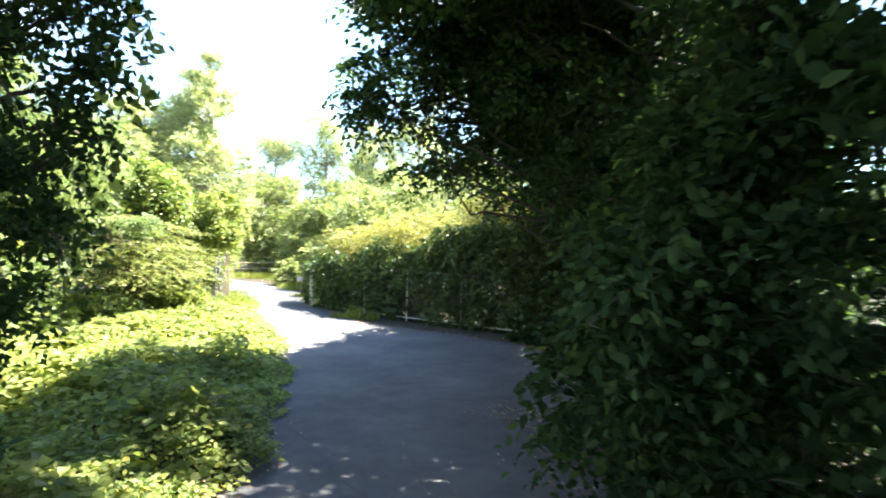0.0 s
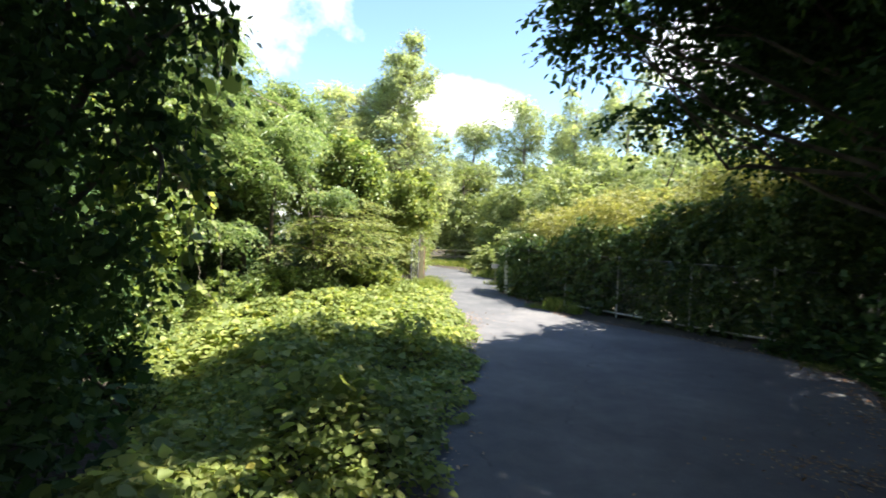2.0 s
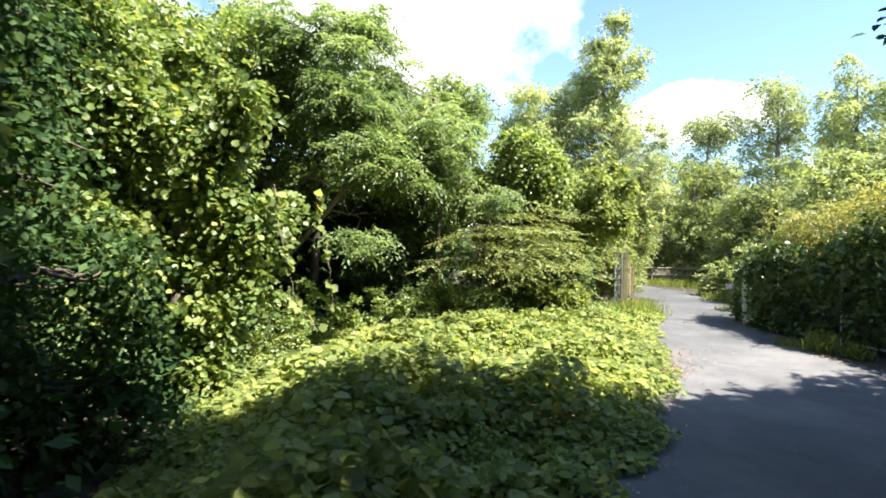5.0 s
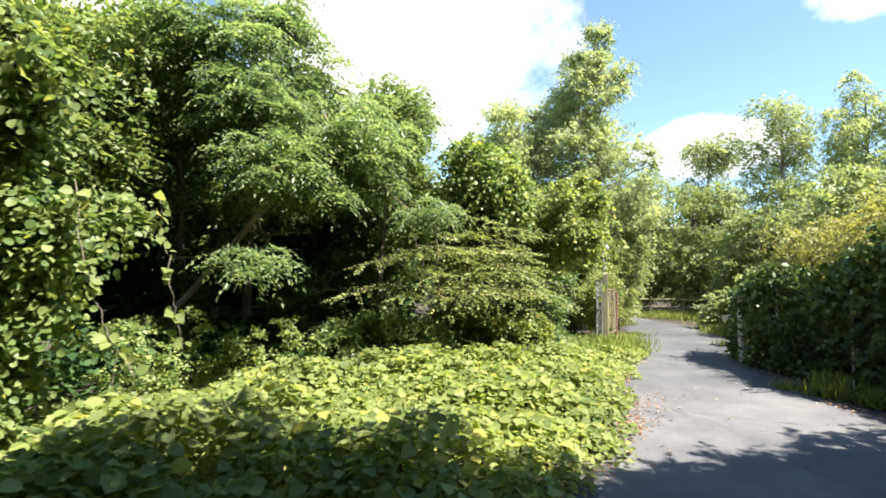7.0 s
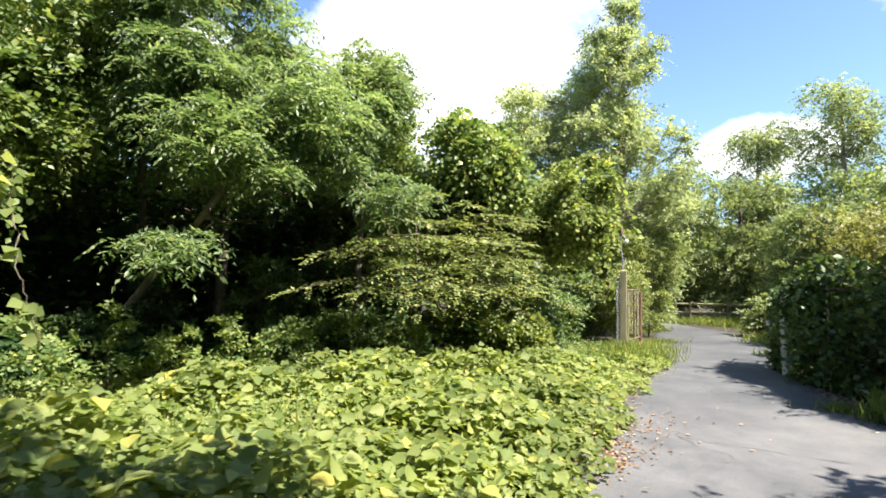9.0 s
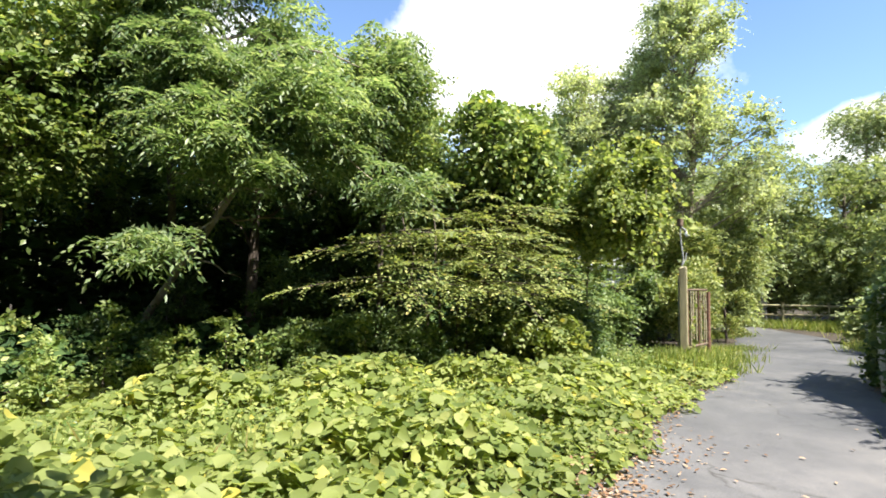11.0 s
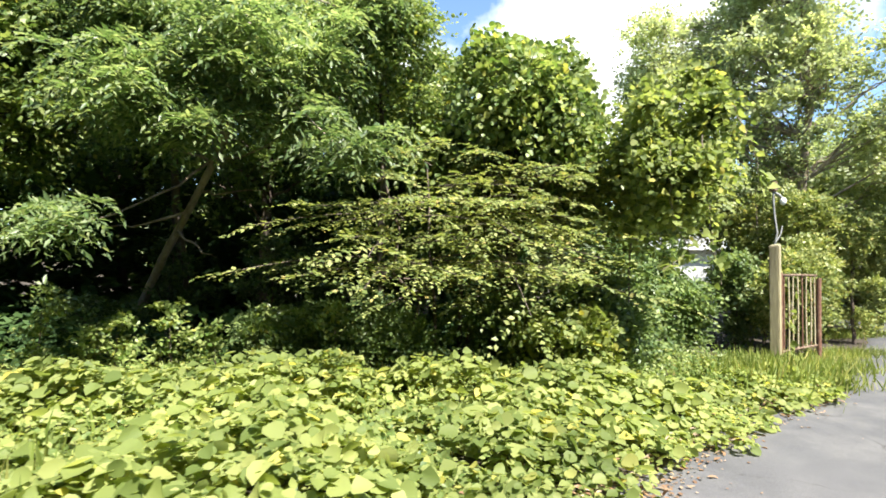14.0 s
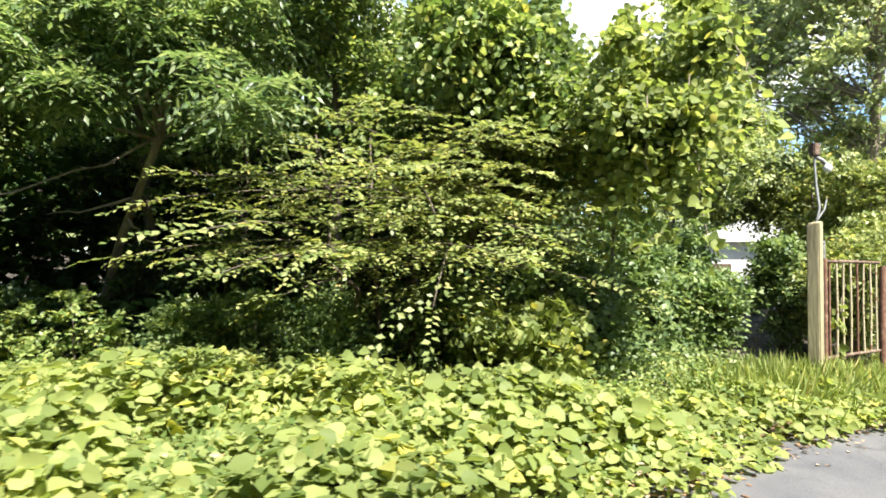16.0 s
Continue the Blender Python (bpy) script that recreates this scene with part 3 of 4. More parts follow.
tree("small_tree", rng, (-13.0, 17.6), clumps, M_SHRUB, "small yellow-green tree arching over the woodland path", n=2000, leaf=0.09, shape=WIDE, length=0.4, count=8, r0=0.03, share=0.3, top=(-12.2, 18.1, 3.3))
clumps = scatter_clumps(rng, (-10.2, 16.3, 3.5, 1.2, 1.3, 1.0), 20, 0.5, 0.8)
tree("small_tree", rng, (-11.4, 16.1), clumps, M_FAR, "small tree arching over the woodland path", n=2200, leaf=0.1, shape=WIDE, length=0.45, count=8, r0=0.03, share=0.3, top=(-10.7, 16.2, 3.6))
for cx, cy, r, h in ((-10.2, 8.6, 0.6, 2.0), (-10.8, 9.9, 0.7, 2.6), (-9.7, 10.7, 0.6, 2.4), (-11.6, 6.9, 0.7, 2.2), (-10.4, 6.2, 0.5, 1.3), (-9.8, 12.6, 0.6, 2.2)):
    clumps = scatter_clumps(rng, (cx, cy, h * 0.55, r, r, h * 0.45), 12, 0.32, 0.6)
    tree("shade_shrub", rng, (cx, cy), clumps, M_CREEPER, "thin shrub in the shade of the wood", "shrub", n=380, leaf=0.085, shape=WIDE, length=0.35, count=8, r0=0.022, shell=0.9, group="shrubs in the shade")
# saplings that stand up from the kudzu
for cx, cy, h in ((-8.3, 7.6, 1.0), (-8.5, 6.2, 1.15), (-8.2, 8.6, 0.9), (-8.7, 5.4, 1.0), (-8.4, 7.0, 0.85), (-7.6, 5.0, 1.1), (-8.0, 9.5, 0.95), (-8.1, 8.1, 0.75), (-8.6, 6.7, 0.8), (-7.9, 5.7, 0.8)):
    clumps = [(cx + rng.normal(0, 0.12), cy + rng.normal(0, 0.12), gz1(cx, cy) + z, 0.2, 0.2, 0.1) for z in np.linspace(0.3, h, 5)]
    tree("sapling", rng, (cx, cy), clumps, M_VINE, "small leafy sapling rising out of the kudzu", "sapling", n=85, leaf=0.08, shape=WIDE, length=0.22, count=6, r0=0.012, shell=0.9, group="saplings in the kudzu")
# trees hung with vine, near the lane
clumps = scatter_clumps(rng, (-7.4, 2.7, 2.9, 0.6, 0.6, 2.5), 20, 0.5, 0.9) + [(-6.4, 4.3, 2.1, 0.3, 0.35, 0.5), (-6.8, 4.9, 2.4, 0.25, 0.3, 0.3)]
tree("vine_hung_tree", rng, (-8.3, 2.8), clumps, M_VINE, "tree hung with trailing kudzu vine", n=4200, leaf=0.09, shape=ROUND, length=0.4, count=6, droop=0.6, flat=0.6, r0=0.06, share=0.3, group="vine-hung trees")
# leaf colour of the next two trees carries the deep shade they stand in
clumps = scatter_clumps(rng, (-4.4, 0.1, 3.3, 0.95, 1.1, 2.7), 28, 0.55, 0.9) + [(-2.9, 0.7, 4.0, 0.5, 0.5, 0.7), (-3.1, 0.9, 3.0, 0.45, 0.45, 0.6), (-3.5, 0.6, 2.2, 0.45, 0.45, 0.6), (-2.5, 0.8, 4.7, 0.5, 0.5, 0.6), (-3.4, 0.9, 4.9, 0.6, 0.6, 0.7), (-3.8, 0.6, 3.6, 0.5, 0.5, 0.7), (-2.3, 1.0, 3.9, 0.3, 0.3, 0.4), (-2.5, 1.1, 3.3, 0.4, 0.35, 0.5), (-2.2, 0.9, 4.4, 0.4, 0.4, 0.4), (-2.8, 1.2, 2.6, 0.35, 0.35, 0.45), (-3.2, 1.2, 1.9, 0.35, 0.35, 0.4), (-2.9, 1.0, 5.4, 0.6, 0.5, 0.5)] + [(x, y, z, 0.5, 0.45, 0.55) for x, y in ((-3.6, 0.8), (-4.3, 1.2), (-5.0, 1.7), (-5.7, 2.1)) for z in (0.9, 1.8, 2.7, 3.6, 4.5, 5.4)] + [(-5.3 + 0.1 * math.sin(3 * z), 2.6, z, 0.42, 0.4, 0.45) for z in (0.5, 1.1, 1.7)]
tree("vine_hung_tree", rng, (-4.6, 0.8), clumps, M_SHADELEAF, "tree hung with trailing vines, leaves darkened for deep shade", n=9000, leaf=0.1, shape=WIDE, length=0.4, count=6, droop=0.9, flat=0.35, r0=0.15, group="vine-hung trees")
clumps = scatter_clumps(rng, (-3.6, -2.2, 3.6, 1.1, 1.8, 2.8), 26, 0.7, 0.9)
tree("vine_hung_tree", rng, (-3.9, -2.6), clumps, M_SHADELEAF, "tree hung with trailing vines, leaves darkened for deep shade", n=3200, leaf=0.13, shape=WIDE, length=0.4, count=6, droop=0.9, flat=0.35, r0=0.16, group="vine-hung trees")
clumps = [(-6.7 + rng.normal(0, 0.14), 4.0 + rng.normal(0, 0.14), z, 0.36, 0.36, 0.3) for z in np.arange(0.4, 3.9, 0.32)] + [(-7.4, 3.9, z, 0.4, 0.4, 0.4) for z in (0.8, 1.7, 2.6, 3.5, 4.3)]
tree("vine_drape", rng, (-7.3, 3.9), clumps, M_VINE, "hanging drape of kudzu vine at the wood's edge", "vine", n=1900, leaf=0.1, shape=ROUND, length=0.35, count=6, droop=0.6, flat=0.6, r0=0.03, share=0.2, shell=0.7)
# wood behind: crowns that roof the shade, and further back a curtain coloured dark for it
for (fx, fy, top, rad) in ((-10.4, 4.6, 6.4, 1.9), (-12.2, 8.4, 7.2, 2.4), (-11.6, 11.4, 5.8, 1.8), (-8.9, 2.4, 6.8, 1.9), (-7.2, -0.6, 7.2, 2.2), (-12, 1.5, 7.6, 2.6), (-14.5, 5.5, 8, 2.6), (-14.5, 11.5, 7, 2.2), (-9.5, -4, 7.5, 2.8)):
    clumps = scatter_clumps(rng, (fx, fy, top * 0.66, rad * 0.8, rad * 0.8, top * 0.3), 28, rad * 0.4, 0.8)
    tree("woodland_tree", rng, (fx, fy), clumps, M_VINE if fx > -11 else M_BUSH, "dense green woodland tree roofing the shade", n=2500, leaf=0.13, shape=WIDE, length=0.5, count=8, r0=0.1, group="trees of the wood")
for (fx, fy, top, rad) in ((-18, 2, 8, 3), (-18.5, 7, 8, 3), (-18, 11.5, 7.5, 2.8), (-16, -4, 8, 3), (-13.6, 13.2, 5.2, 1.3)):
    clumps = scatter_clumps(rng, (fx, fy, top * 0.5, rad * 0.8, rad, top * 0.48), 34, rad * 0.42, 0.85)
    tree("woodland_tree", rng, (fx, fy), clumps, M_SHADELEAF, "dense woodland tree, leaves darkened for the wood's shade", n=1500, leaf=0.24, shape=WIDE, length=0.6, count=8, r0=0.13, group="trees of the wood")
clumps = scatter_clumps(rng, (-9.0, 10.2, 4.6, 0.9, 0.9, 1.0), 18, 0.5, 0.7)
tree("woodland_tree", rng, (-9.8, 10.3), clumps, M_VINE, "slim leafy tree at the wood's edge", n=2200, leaf=0.085, shape=WIDE, length=0.45, count=8, r0=0.06, group="trees of the wood")
clumps = scatter_clumps(rng, (-11.3, 6.6, 5.6, 1.2, 1.4, 1.4), 20, 0.7, 0.7)
tree("woodland_tree", rng, (-12.3, 7.2), clumps, M_VINE, "slim leafy tree at the wood's edge", n=2600, leaf=0.1, shape=WIDE, length=0.5, count=8, r0=0.08, group="trees of the wood")
# filler leaves, coloured dark to stand in for the black shade inside the wood
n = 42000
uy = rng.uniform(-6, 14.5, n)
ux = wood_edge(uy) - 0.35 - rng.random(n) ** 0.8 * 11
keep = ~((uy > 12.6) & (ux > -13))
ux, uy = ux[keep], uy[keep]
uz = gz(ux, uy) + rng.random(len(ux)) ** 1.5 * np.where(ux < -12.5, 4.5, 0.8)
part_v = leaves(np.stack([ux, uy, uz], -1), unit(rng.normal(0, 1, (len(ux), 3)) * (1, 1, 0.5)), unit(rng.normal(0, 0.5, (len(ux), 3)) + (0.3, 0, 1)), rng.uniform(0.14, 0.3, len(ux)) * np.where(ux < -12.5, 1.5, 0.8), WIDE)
tagged(part("undergrowth", mesh_of("undergrowth", *part_v, M_SHADELEAF), None), "filler leaves coloured dark for the shade inside the wood", "undergrowth", kind="stuff")

# the same dark filler right of the lane, where only deep shade shows
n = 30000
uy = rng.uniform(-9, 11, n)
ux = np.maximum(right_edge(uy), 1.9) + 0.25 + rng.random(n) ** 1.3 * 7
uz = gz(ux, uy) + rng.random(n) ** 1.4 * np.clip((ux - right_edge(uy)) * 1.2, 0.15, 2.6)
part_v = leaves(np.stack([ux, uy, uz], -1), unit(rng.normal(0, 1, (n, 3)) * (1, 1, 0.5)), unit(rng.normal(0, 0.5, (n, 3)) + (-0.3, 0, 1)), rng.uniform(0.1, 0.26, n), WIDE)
tagged(part("undergrowth", mesh_of("undergrowth", *part_v, M_SHADELEAF), None), "filler leaves coloured dark for the shade beside the lane", "undergrowth", kind="stuff")

# tall tree by the gate
clumps = (scatter_clumps(rng, (-11.0, 19.2, 5.7, 1.9, 1.7, 2.2), 44, 0.62, 0.95) + scatter_clumps(rng, (-12.5, 18.1, 6.3, 1.3, 1.3, 1.6), 34, 0.62, 0.95) + scatter_clumps(rng, (-9.2, 20.5, 5.0, 1.0, 1.0, 1.6), 18, 0.55, 0.95)
          + scatter_clumps(rng, (-10.1, 19.3, 8.1, 1.2, 1.1, 1.5), 34, 0.48, 0.95) + scatter_clumps(rng, (-10.0, 19.4, 9.8, 0.55, 0.55, 0.9), 14, 0.34, 1.0) + scatter_clumps(rng, (-11.4, 18.8, 7.4, 1.0, 1.0, 0.8), 12, 0.5, 0.95))
tree("tall_tree", rng, (-10.8, 19.8), clumps, M_PALE, "tall slender tree with an airy pale green crown", n=9500, leaf=0.11, shape=WIDE, length=0.42, count=7, r0=0.09, top=(-10.0, 19.4, 10.2), bark=M_PALEBARK, flat=0.5, shell=1.0, droop=0.3)
# yellow-green shrubs behind the gate
for cx, cy, r, h in ((-9.5, 18.5, 0.7, 3.2), (-10.4, 18.7, 0.75, 3.7), (-9.9, 20.6, 0.9, 3.6), (-11.6, 19.7, 0.8, 3.8), (-8.9, 17.7, 0.45, 2.0)):
    clumps = scatter_clumps(rng, (cx, cy, h * 0.55, r, r, h * 0.45), 18, 0.4, 0.9)
    tree("gate_shrub", rng, (cx, cy), clumps, M_SHRUB, "yellow-green small-leaved shrub behind the open gate", "shrub", n=1500, leaf=0.085, shape=WIDE, length=0.35, count=8, r0=0.03, flat=0.4, group="shrubs behind the gate")

# ---- beyond the gate ----
for (fx, fy, top, rad, mat) in ((-11.6, 21.8, 5.4, 1.6, M_FAR), (-13.2, 23.8, 5.8, 2.3, M_FAR), (-16, 27, 7, 2.8, M_FAR), (-14.5, 29.5, 7.6, 2.8, M_FAR), (-11.4, 31.0, 7.4, 2.6, M_FAR), (-7.2, 29.4, 6.6, 2.3, M_FAR), (-4.2, 26.0, 5.8, 2.2, M_FAR),
                                (-2.6, 23.2, 5.6, 2.4, M_FAR), (1.0, 21.5, 6, 2.5, M_FAR), (4.6, 19, 6.5, 2.8, M_FAR), (-22, 20, 8, 3, M_FAR), (9, 17, 8, 3, M_FAR), (-19, 32, 8, 3.4, M_FAR), (-4, 31, 7.5, 3, M_FAR), (2, 29, 8, 3, M_FAR)):
    clumps = scatter_clumps(rng, (fx, fy, top * 0.5, rad, rad, top * 0.46), 34, rad * 0.38, 0.8)
    tree("background_tree", rng, (fx, fy), clumps, mat, "broad green tree beyond the gate", n=2400, leaf=0.16, shape=WIDE, length=0.55, count=8, r0=0.13, group="trees beyond the gate", shell=0.5, flat=0.45)
for (fx, fy, top, rad) in ((-11.8, 33.5, 10.6, 1.5), (-8.6, 34.2, 12.2, 1.6), (-5.2, 34.0, 12.4, 1.7), (-1.8, 33.5, 13, 2.0), (2.5, 32, 12, 2.2)):
    clumps = scatter_clumps(rng, (fx, fy, top * 0.62, rad, rad, top * 0.36), 26, 0.7, 1.3)
    tree("airy_tree", rng, (fx, fy), clumps, M_PALE, "tall thin-leaved tree against the sky", n=1900, leaf=0.15, shape=WIDE, length=0.6, count=8, droop=0.8, r0=0.13, group="tall trees at the back", bark=M_PALEBARK)

for cx, cy, r, h in ((-16.5, 27.8, 1.3, 2.6), (-13.6, 28.6, 1.3, 2.4), (-10.8, 29.6, 1.3, 2.6), (-8.2, 28.0, 1.2, 2.4), (-6.2, 24.6, 1.1, 2.2), (-11.2, 22.8, 0.7, 2.4), (-5.0, 21.6, 1.0, 2.4), (-3.6, 19.6, 1.2, 2.8), (-7.4, 23.6, 0.5, 1.0), (-18, 28.5, 1.4, 3.0)):
    clumps = scatter_clumps(rng, (cx, cy, h * 0.5, r, r, h * 0.5), 18, 0.5, 0.9)
    tree("verge_bush", rng, (cx, cy), clumps, M_FAR, "leafy green bush on the verge beyond the gate", "bush", n=900, leaf=0.13, shape=WIDE, length=0.4, count=8, r0=0.03, group="bushes beyond the gate")

# far woods that close the place all round
n = 26000
ang = rng.uniform(0, 2 * math.pi, n)
rad = rng.uniform(40, 52, n)
top = 8 + 2.5 * np.sin(ang * 9) + 1.5 * np.sin(ang * 23 + 1)
fz = rng.random(n) * top
pos = np.stack([-4 + rad * np.cos(ang), 10 + rad * np.sin(ang), fz], -1)
far_v = leaves(pos, unit(rng.normal(0, 1, (n, 3))), unit(np.stack([-np.cos(ang), -np.sin(ang), 0.6 + 0 * ang], -1) + rng.normal(0, 0.5, (n, 3))), rng.uniform(0.8, 1.7, n), WIDE)
tagged(part("far_woods", mesh_of("far_woods", *far_v, M_FAR), None), "distant band of green woods", "woods", kind="stuff")

# ---- hedge along the fence ----
HX = [-4.3, -3.3, -1.6, 0.9, 2.8, 4.8]
HY = [16.25, 15.3, 14.1, 12.5, 11.5, 10.8]
HT = [2.45, 2.65, 3.0, 3.7, 4.0, 4.2]


def hedge_at(t):
    return tuple(float(np.interp(t, range(6), a)) for a in (HX, HY, HT))


clumps, low = [], []
for t in np.linspace(0.12, 5, 38):
    x, y, h = hedge_at(t)
    h += 0.25 * math.sin(t * 4.3) + rng.normal(0, 0.12)
    for z in np.arange(max(1.4, h - 1.15), h - 0.1, 0.33):
        s = 0.42 * rng.uniform(0.75, 1.3)
        clumps.append((x + 0.3 + rng.normal(0, 0.16), y + 0.27 + rng.normal(0, 0.16), z + rng.normal(0, 0.1), s, s, 0.34))
        clumps.append((x + 1.0 + rng.normal(0, 0.15), y + 0.9 + rng.normal(0, 0.15), z + 0.15, 0.6, 0.6, 0.42))
    for z in np.arange(0.25 if t > 0.35 else 1.3, h - 0.75, 0.32):
        low.append((x - 0.06 + rng.normal(0, 0.09), y - 0.05 + rng.normal(0, 0.09), z, 0.32, 0.32, 0.28))
        low.append((x + 0.5 + rng.normal(0, 0.09), y + 0.42 + rng.normal(0, 0.09), z, 0.36, 0.36, 0.3))
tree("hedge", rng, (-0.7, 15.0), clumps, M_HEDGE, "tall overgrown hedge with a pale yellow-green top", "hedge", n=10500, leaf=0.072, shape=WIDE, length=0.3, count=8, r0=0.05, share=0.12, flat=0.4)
# lower face of the hedge: its shade is put into the leaf colour
tree("fence_vine", rng, (-1.0, 14.2), low, M_CREEPER, "green creeper covering the wire fence, darkened for the hedge's shaded face", "vine", n=15000, leaf=0.1, shape=BROAD, length=0.25, count=5, r0=0.02, share=0.05, flat=0.2, droop=0.6, lower=1.0, top=(-1.0, 14.2, 1.3))

# ---- trees that shade the lane, leaf colour darkened too ----
for (fx, fy, box, nc, n, size, extra) in (
        (3.9, 6.6, (3.0, 6.6, 5.5, 2.4, 2.4, 1.7), 56, 13000, 0.8, [(-0.7, 6.0, 4.65, 0.55, 0.6, 0.35), (-0.2, 7.4, 3.9, 0.6, 0.7, 0.3), (-0.9, 5.6, 4.8, 0.55, 0.6, 0.4), (0.6, 7.6, 4.0, 0.9, 0.9, 0.35), (-0.9, 6.2, 5.5, 0.6, 0.6, 0.5), (1.6, 7.8, 3.6, 0.9, 0.8, 0.5), (0.2, 6.6, 4.9, 0.8, 0.8, 0.5), (0.6, 5.8, 5.6, 0.9, 0.9, 0.6), (-0.3, 6.9, 5.6, 0.7, 0.7, 0.5), (1.0, 6.9, 4.6, 0.9, 0.9, 0.5), (-0.6, 5.4, 5.3, 0.6, 0.6, 0.5), (0.8, 8.4, 4.4, 0.7, 0.7, 0.5)]),
        (4.4, 10.2, (4.2, 10.2, 4.8, 2.7, 2.0, 2.9), 50, 7000, 0.8, []),
        (3.4, 3.4, (3.6, 3.5, 3.6, 1.5, 1.8, 3.2), 44, 5200, 0.7, []),
        (3.7, 1.4, (2.9, 0.9, 2.6, 0.95, 1.6, 2.3), 44, 5200, 0.55, [(1.65, 1.1, 1.5, 0.3, 0.4, 0.5), (1.8, 1.6, 0.7, 0.3, 0.4, 0.4)]),
        (4.6, -2.6, (3.4, -2.6, 3.6, 1.3, 2.2, 3.0), 40, 5200, 0.7, []),
        # high crowns, mostly out of view, added to shade the lane and verge
        (3.9, 0.2, (0.5, 0.2, 7.0, 3.0, 2.2, 1.2), 50, 7200, 0.85, [(1.4, 1.8, 7.2, 0.8, 0.7, 0.4), (0.8, 2.0, 7.3, 0.8, 0.7, 0.4), (1.8, 1.4, 7.1, 0.6, 0.6, 0.4)]),
        (-4.9, -4.4, (-1.2, -4.0, 6.9, 3.6, 3.4, 1.2), 46, 6500, 0.9, []),
        (-5.6, -0.6, (-4.4, -0.2, 7.4, 2.2, 2.6, 1.0), 44, 7000, 0.85, []),
        (5.6, -1.4, (4.6, -0.8, 7.4, 2.2, 3.6, 1.1), 40, 6000, 0.9, []),
        (7.4, 2.6, (6.4, 0.4, 8.7, 3.1, 4.6, 0.8), 56, 10000, 0.95, []),
        (4.9, 3.4, (0.2, 3.2, 7.3, 1.2, 2.2, 0.6), 34, 6500, 0.7, []),
        (4.6, 5.0, (2.0, 5.2, 7.6, 2.4, 1.8, 0.8), 30, 1700, 0.75, []),
        # filler crowns that close the gaps in that shade
        (5.0, 6.8, (4.5, 6.4, 4.2, 1.4, 2.6, 1.7), 34, 5600, 0.75, []),
        (4.8, 8.6, (3.1, 8.5, 6.4, 1.8, 1.5, 0.9), 30, 4600, 0.75, []),
        (6.8, 6.6, (6.8, 6.6, 4.2, 1.9, 2.4, 4.0), 34, 3600, 0.9, []),
        (6.6, 1.2, (6.8, 1.2, 4.2, 1.9, 3.0, 4.0), 34, 3600, 0.9, []),
        (6.6, -4.5, (6.4, -4.5, 4.6, 2.2, 3.0, 3.8), 34, 3600, 0.9, []),
        (-0.5, -10, (-0.5, -10, 4.6, 3.5, 2.0, 3.8), 34, 3600, 0.9, [])):
    clumps = scatter_clumps(rng, box, nc, size, 0.7) + extra
    clumps = [c for c in clumps if not (c[0] - c[3] < 1.15 and c[2] - c[5] < 3.3 + gz1(0, c[1]) * 0.8 and c[1] > -8)]
    clumps = [c for c in clumps if not (c[1] < 0.3 and -1.6 < c[0] - c[3] < 2.1 and c[2] - c[5] < 4.4)]
    tree("lane_shade_tree", rng, (fx, fy), clumps, M_SHADELEAF, "leafy tree that shades the lane, leaves darkened for shade", n=int(n * 0.5), leaf=0.14, shape=OVAL, length=0.42, count=7, droop=0.6, r0=0.13, group="trees shading the lane", share=0.1 if box[2] > 6.5 else 0.6, top=(fx - 0.2, fy, box[2] + 0.3))

# high boughs added to cast the lane's shade edge; their outer edge runs along EDGE_X, EDGE_Y
EDGE_X = [-0.9, -0.5, 0.2, 0.9, 1.4, 1.9, 2.3]
EDGE_Y = [4.2, 5.2, 6.2, 7.8, 9.5, 11.0, 12.2]
for fx, fy, t0, t1 in ((5.2, 4.0, 0.0, 2.2), (5.6, 9.4, 2.2, 4.2), (5.8, 11.8, 4.2, 6.0)):
    clumps = []
    for t in np.arange(t0, t1, 0.22):
        ex, ey = float(np.interp(t, range(7), EDGE_X)), float(np.interp(t, range(7), EDGE_Y))
        for k in range(5):
            s = rng.uniform(0.5, 0.8)
            clumps.append((ex + 0.35 + k * 0.85 + rng.normal(0, 0.18), ey + rng.normal(0, 0.25) - 0.15 * k, 6.2 + 0.12 * k + rng.normal(0, 0.25), s, s, 0.4))
    tree("lane_shade_tree", rng, (fx, fy), clumps, M_SHADELEAF, "leafy tree that shades the lane, leaves darkened for shade", n=1900, leaf=0.16, shape=WIDE, length=0.42, count=7, droop=0.6, r0=0.13, group="trees shading the lane", share=0.12, top=(fx - 0.3, fy, 6.5))

# ---- gate, posts and lamp ----
def box_bm(sx, sy, sz, bevel=0.006, m=Matrix()):
    """A bevelled block of that size, standing on its base at the origin of m."""
    bm = bmesh.new()
    bmesh.ops.create_cube(bm, size=1, matrix=m @ Matrix.Translation((0, 0, sz / 2)) @ Matrix.Diagonal((sx, sy, sz, 1)))
    bmesh.ops.bevel(bm, geom=bm.edges[:], offset=bevel, segments=2, affect="EDGES")
    return bm


def rod(points, radii, mat, name, parent, label="", seg=8):
    return part(name, mesh_of(name, *tube(points, radii, seg), mat, True), None, parent, label)


def wooden_post():
    at = (-7.43, 15.62)
    z = gz1(*at)
    ob = thing("gate_post", (*at, z), "weathered square wooden gate post with a slanted top", "post")
    bm = box_bm(0.13, 0.13, 2.0, 0.012, pose(at[0], at[1], z - 0.1, 0, 0, 28))
    for v in bm.verts:
        if v.co.z > z + 1.5:
            v.co.z += 0.25 * (v.co.y - at[1])
    part("post", bm, M_WOOD, ob)
    return ob


wooden_post()


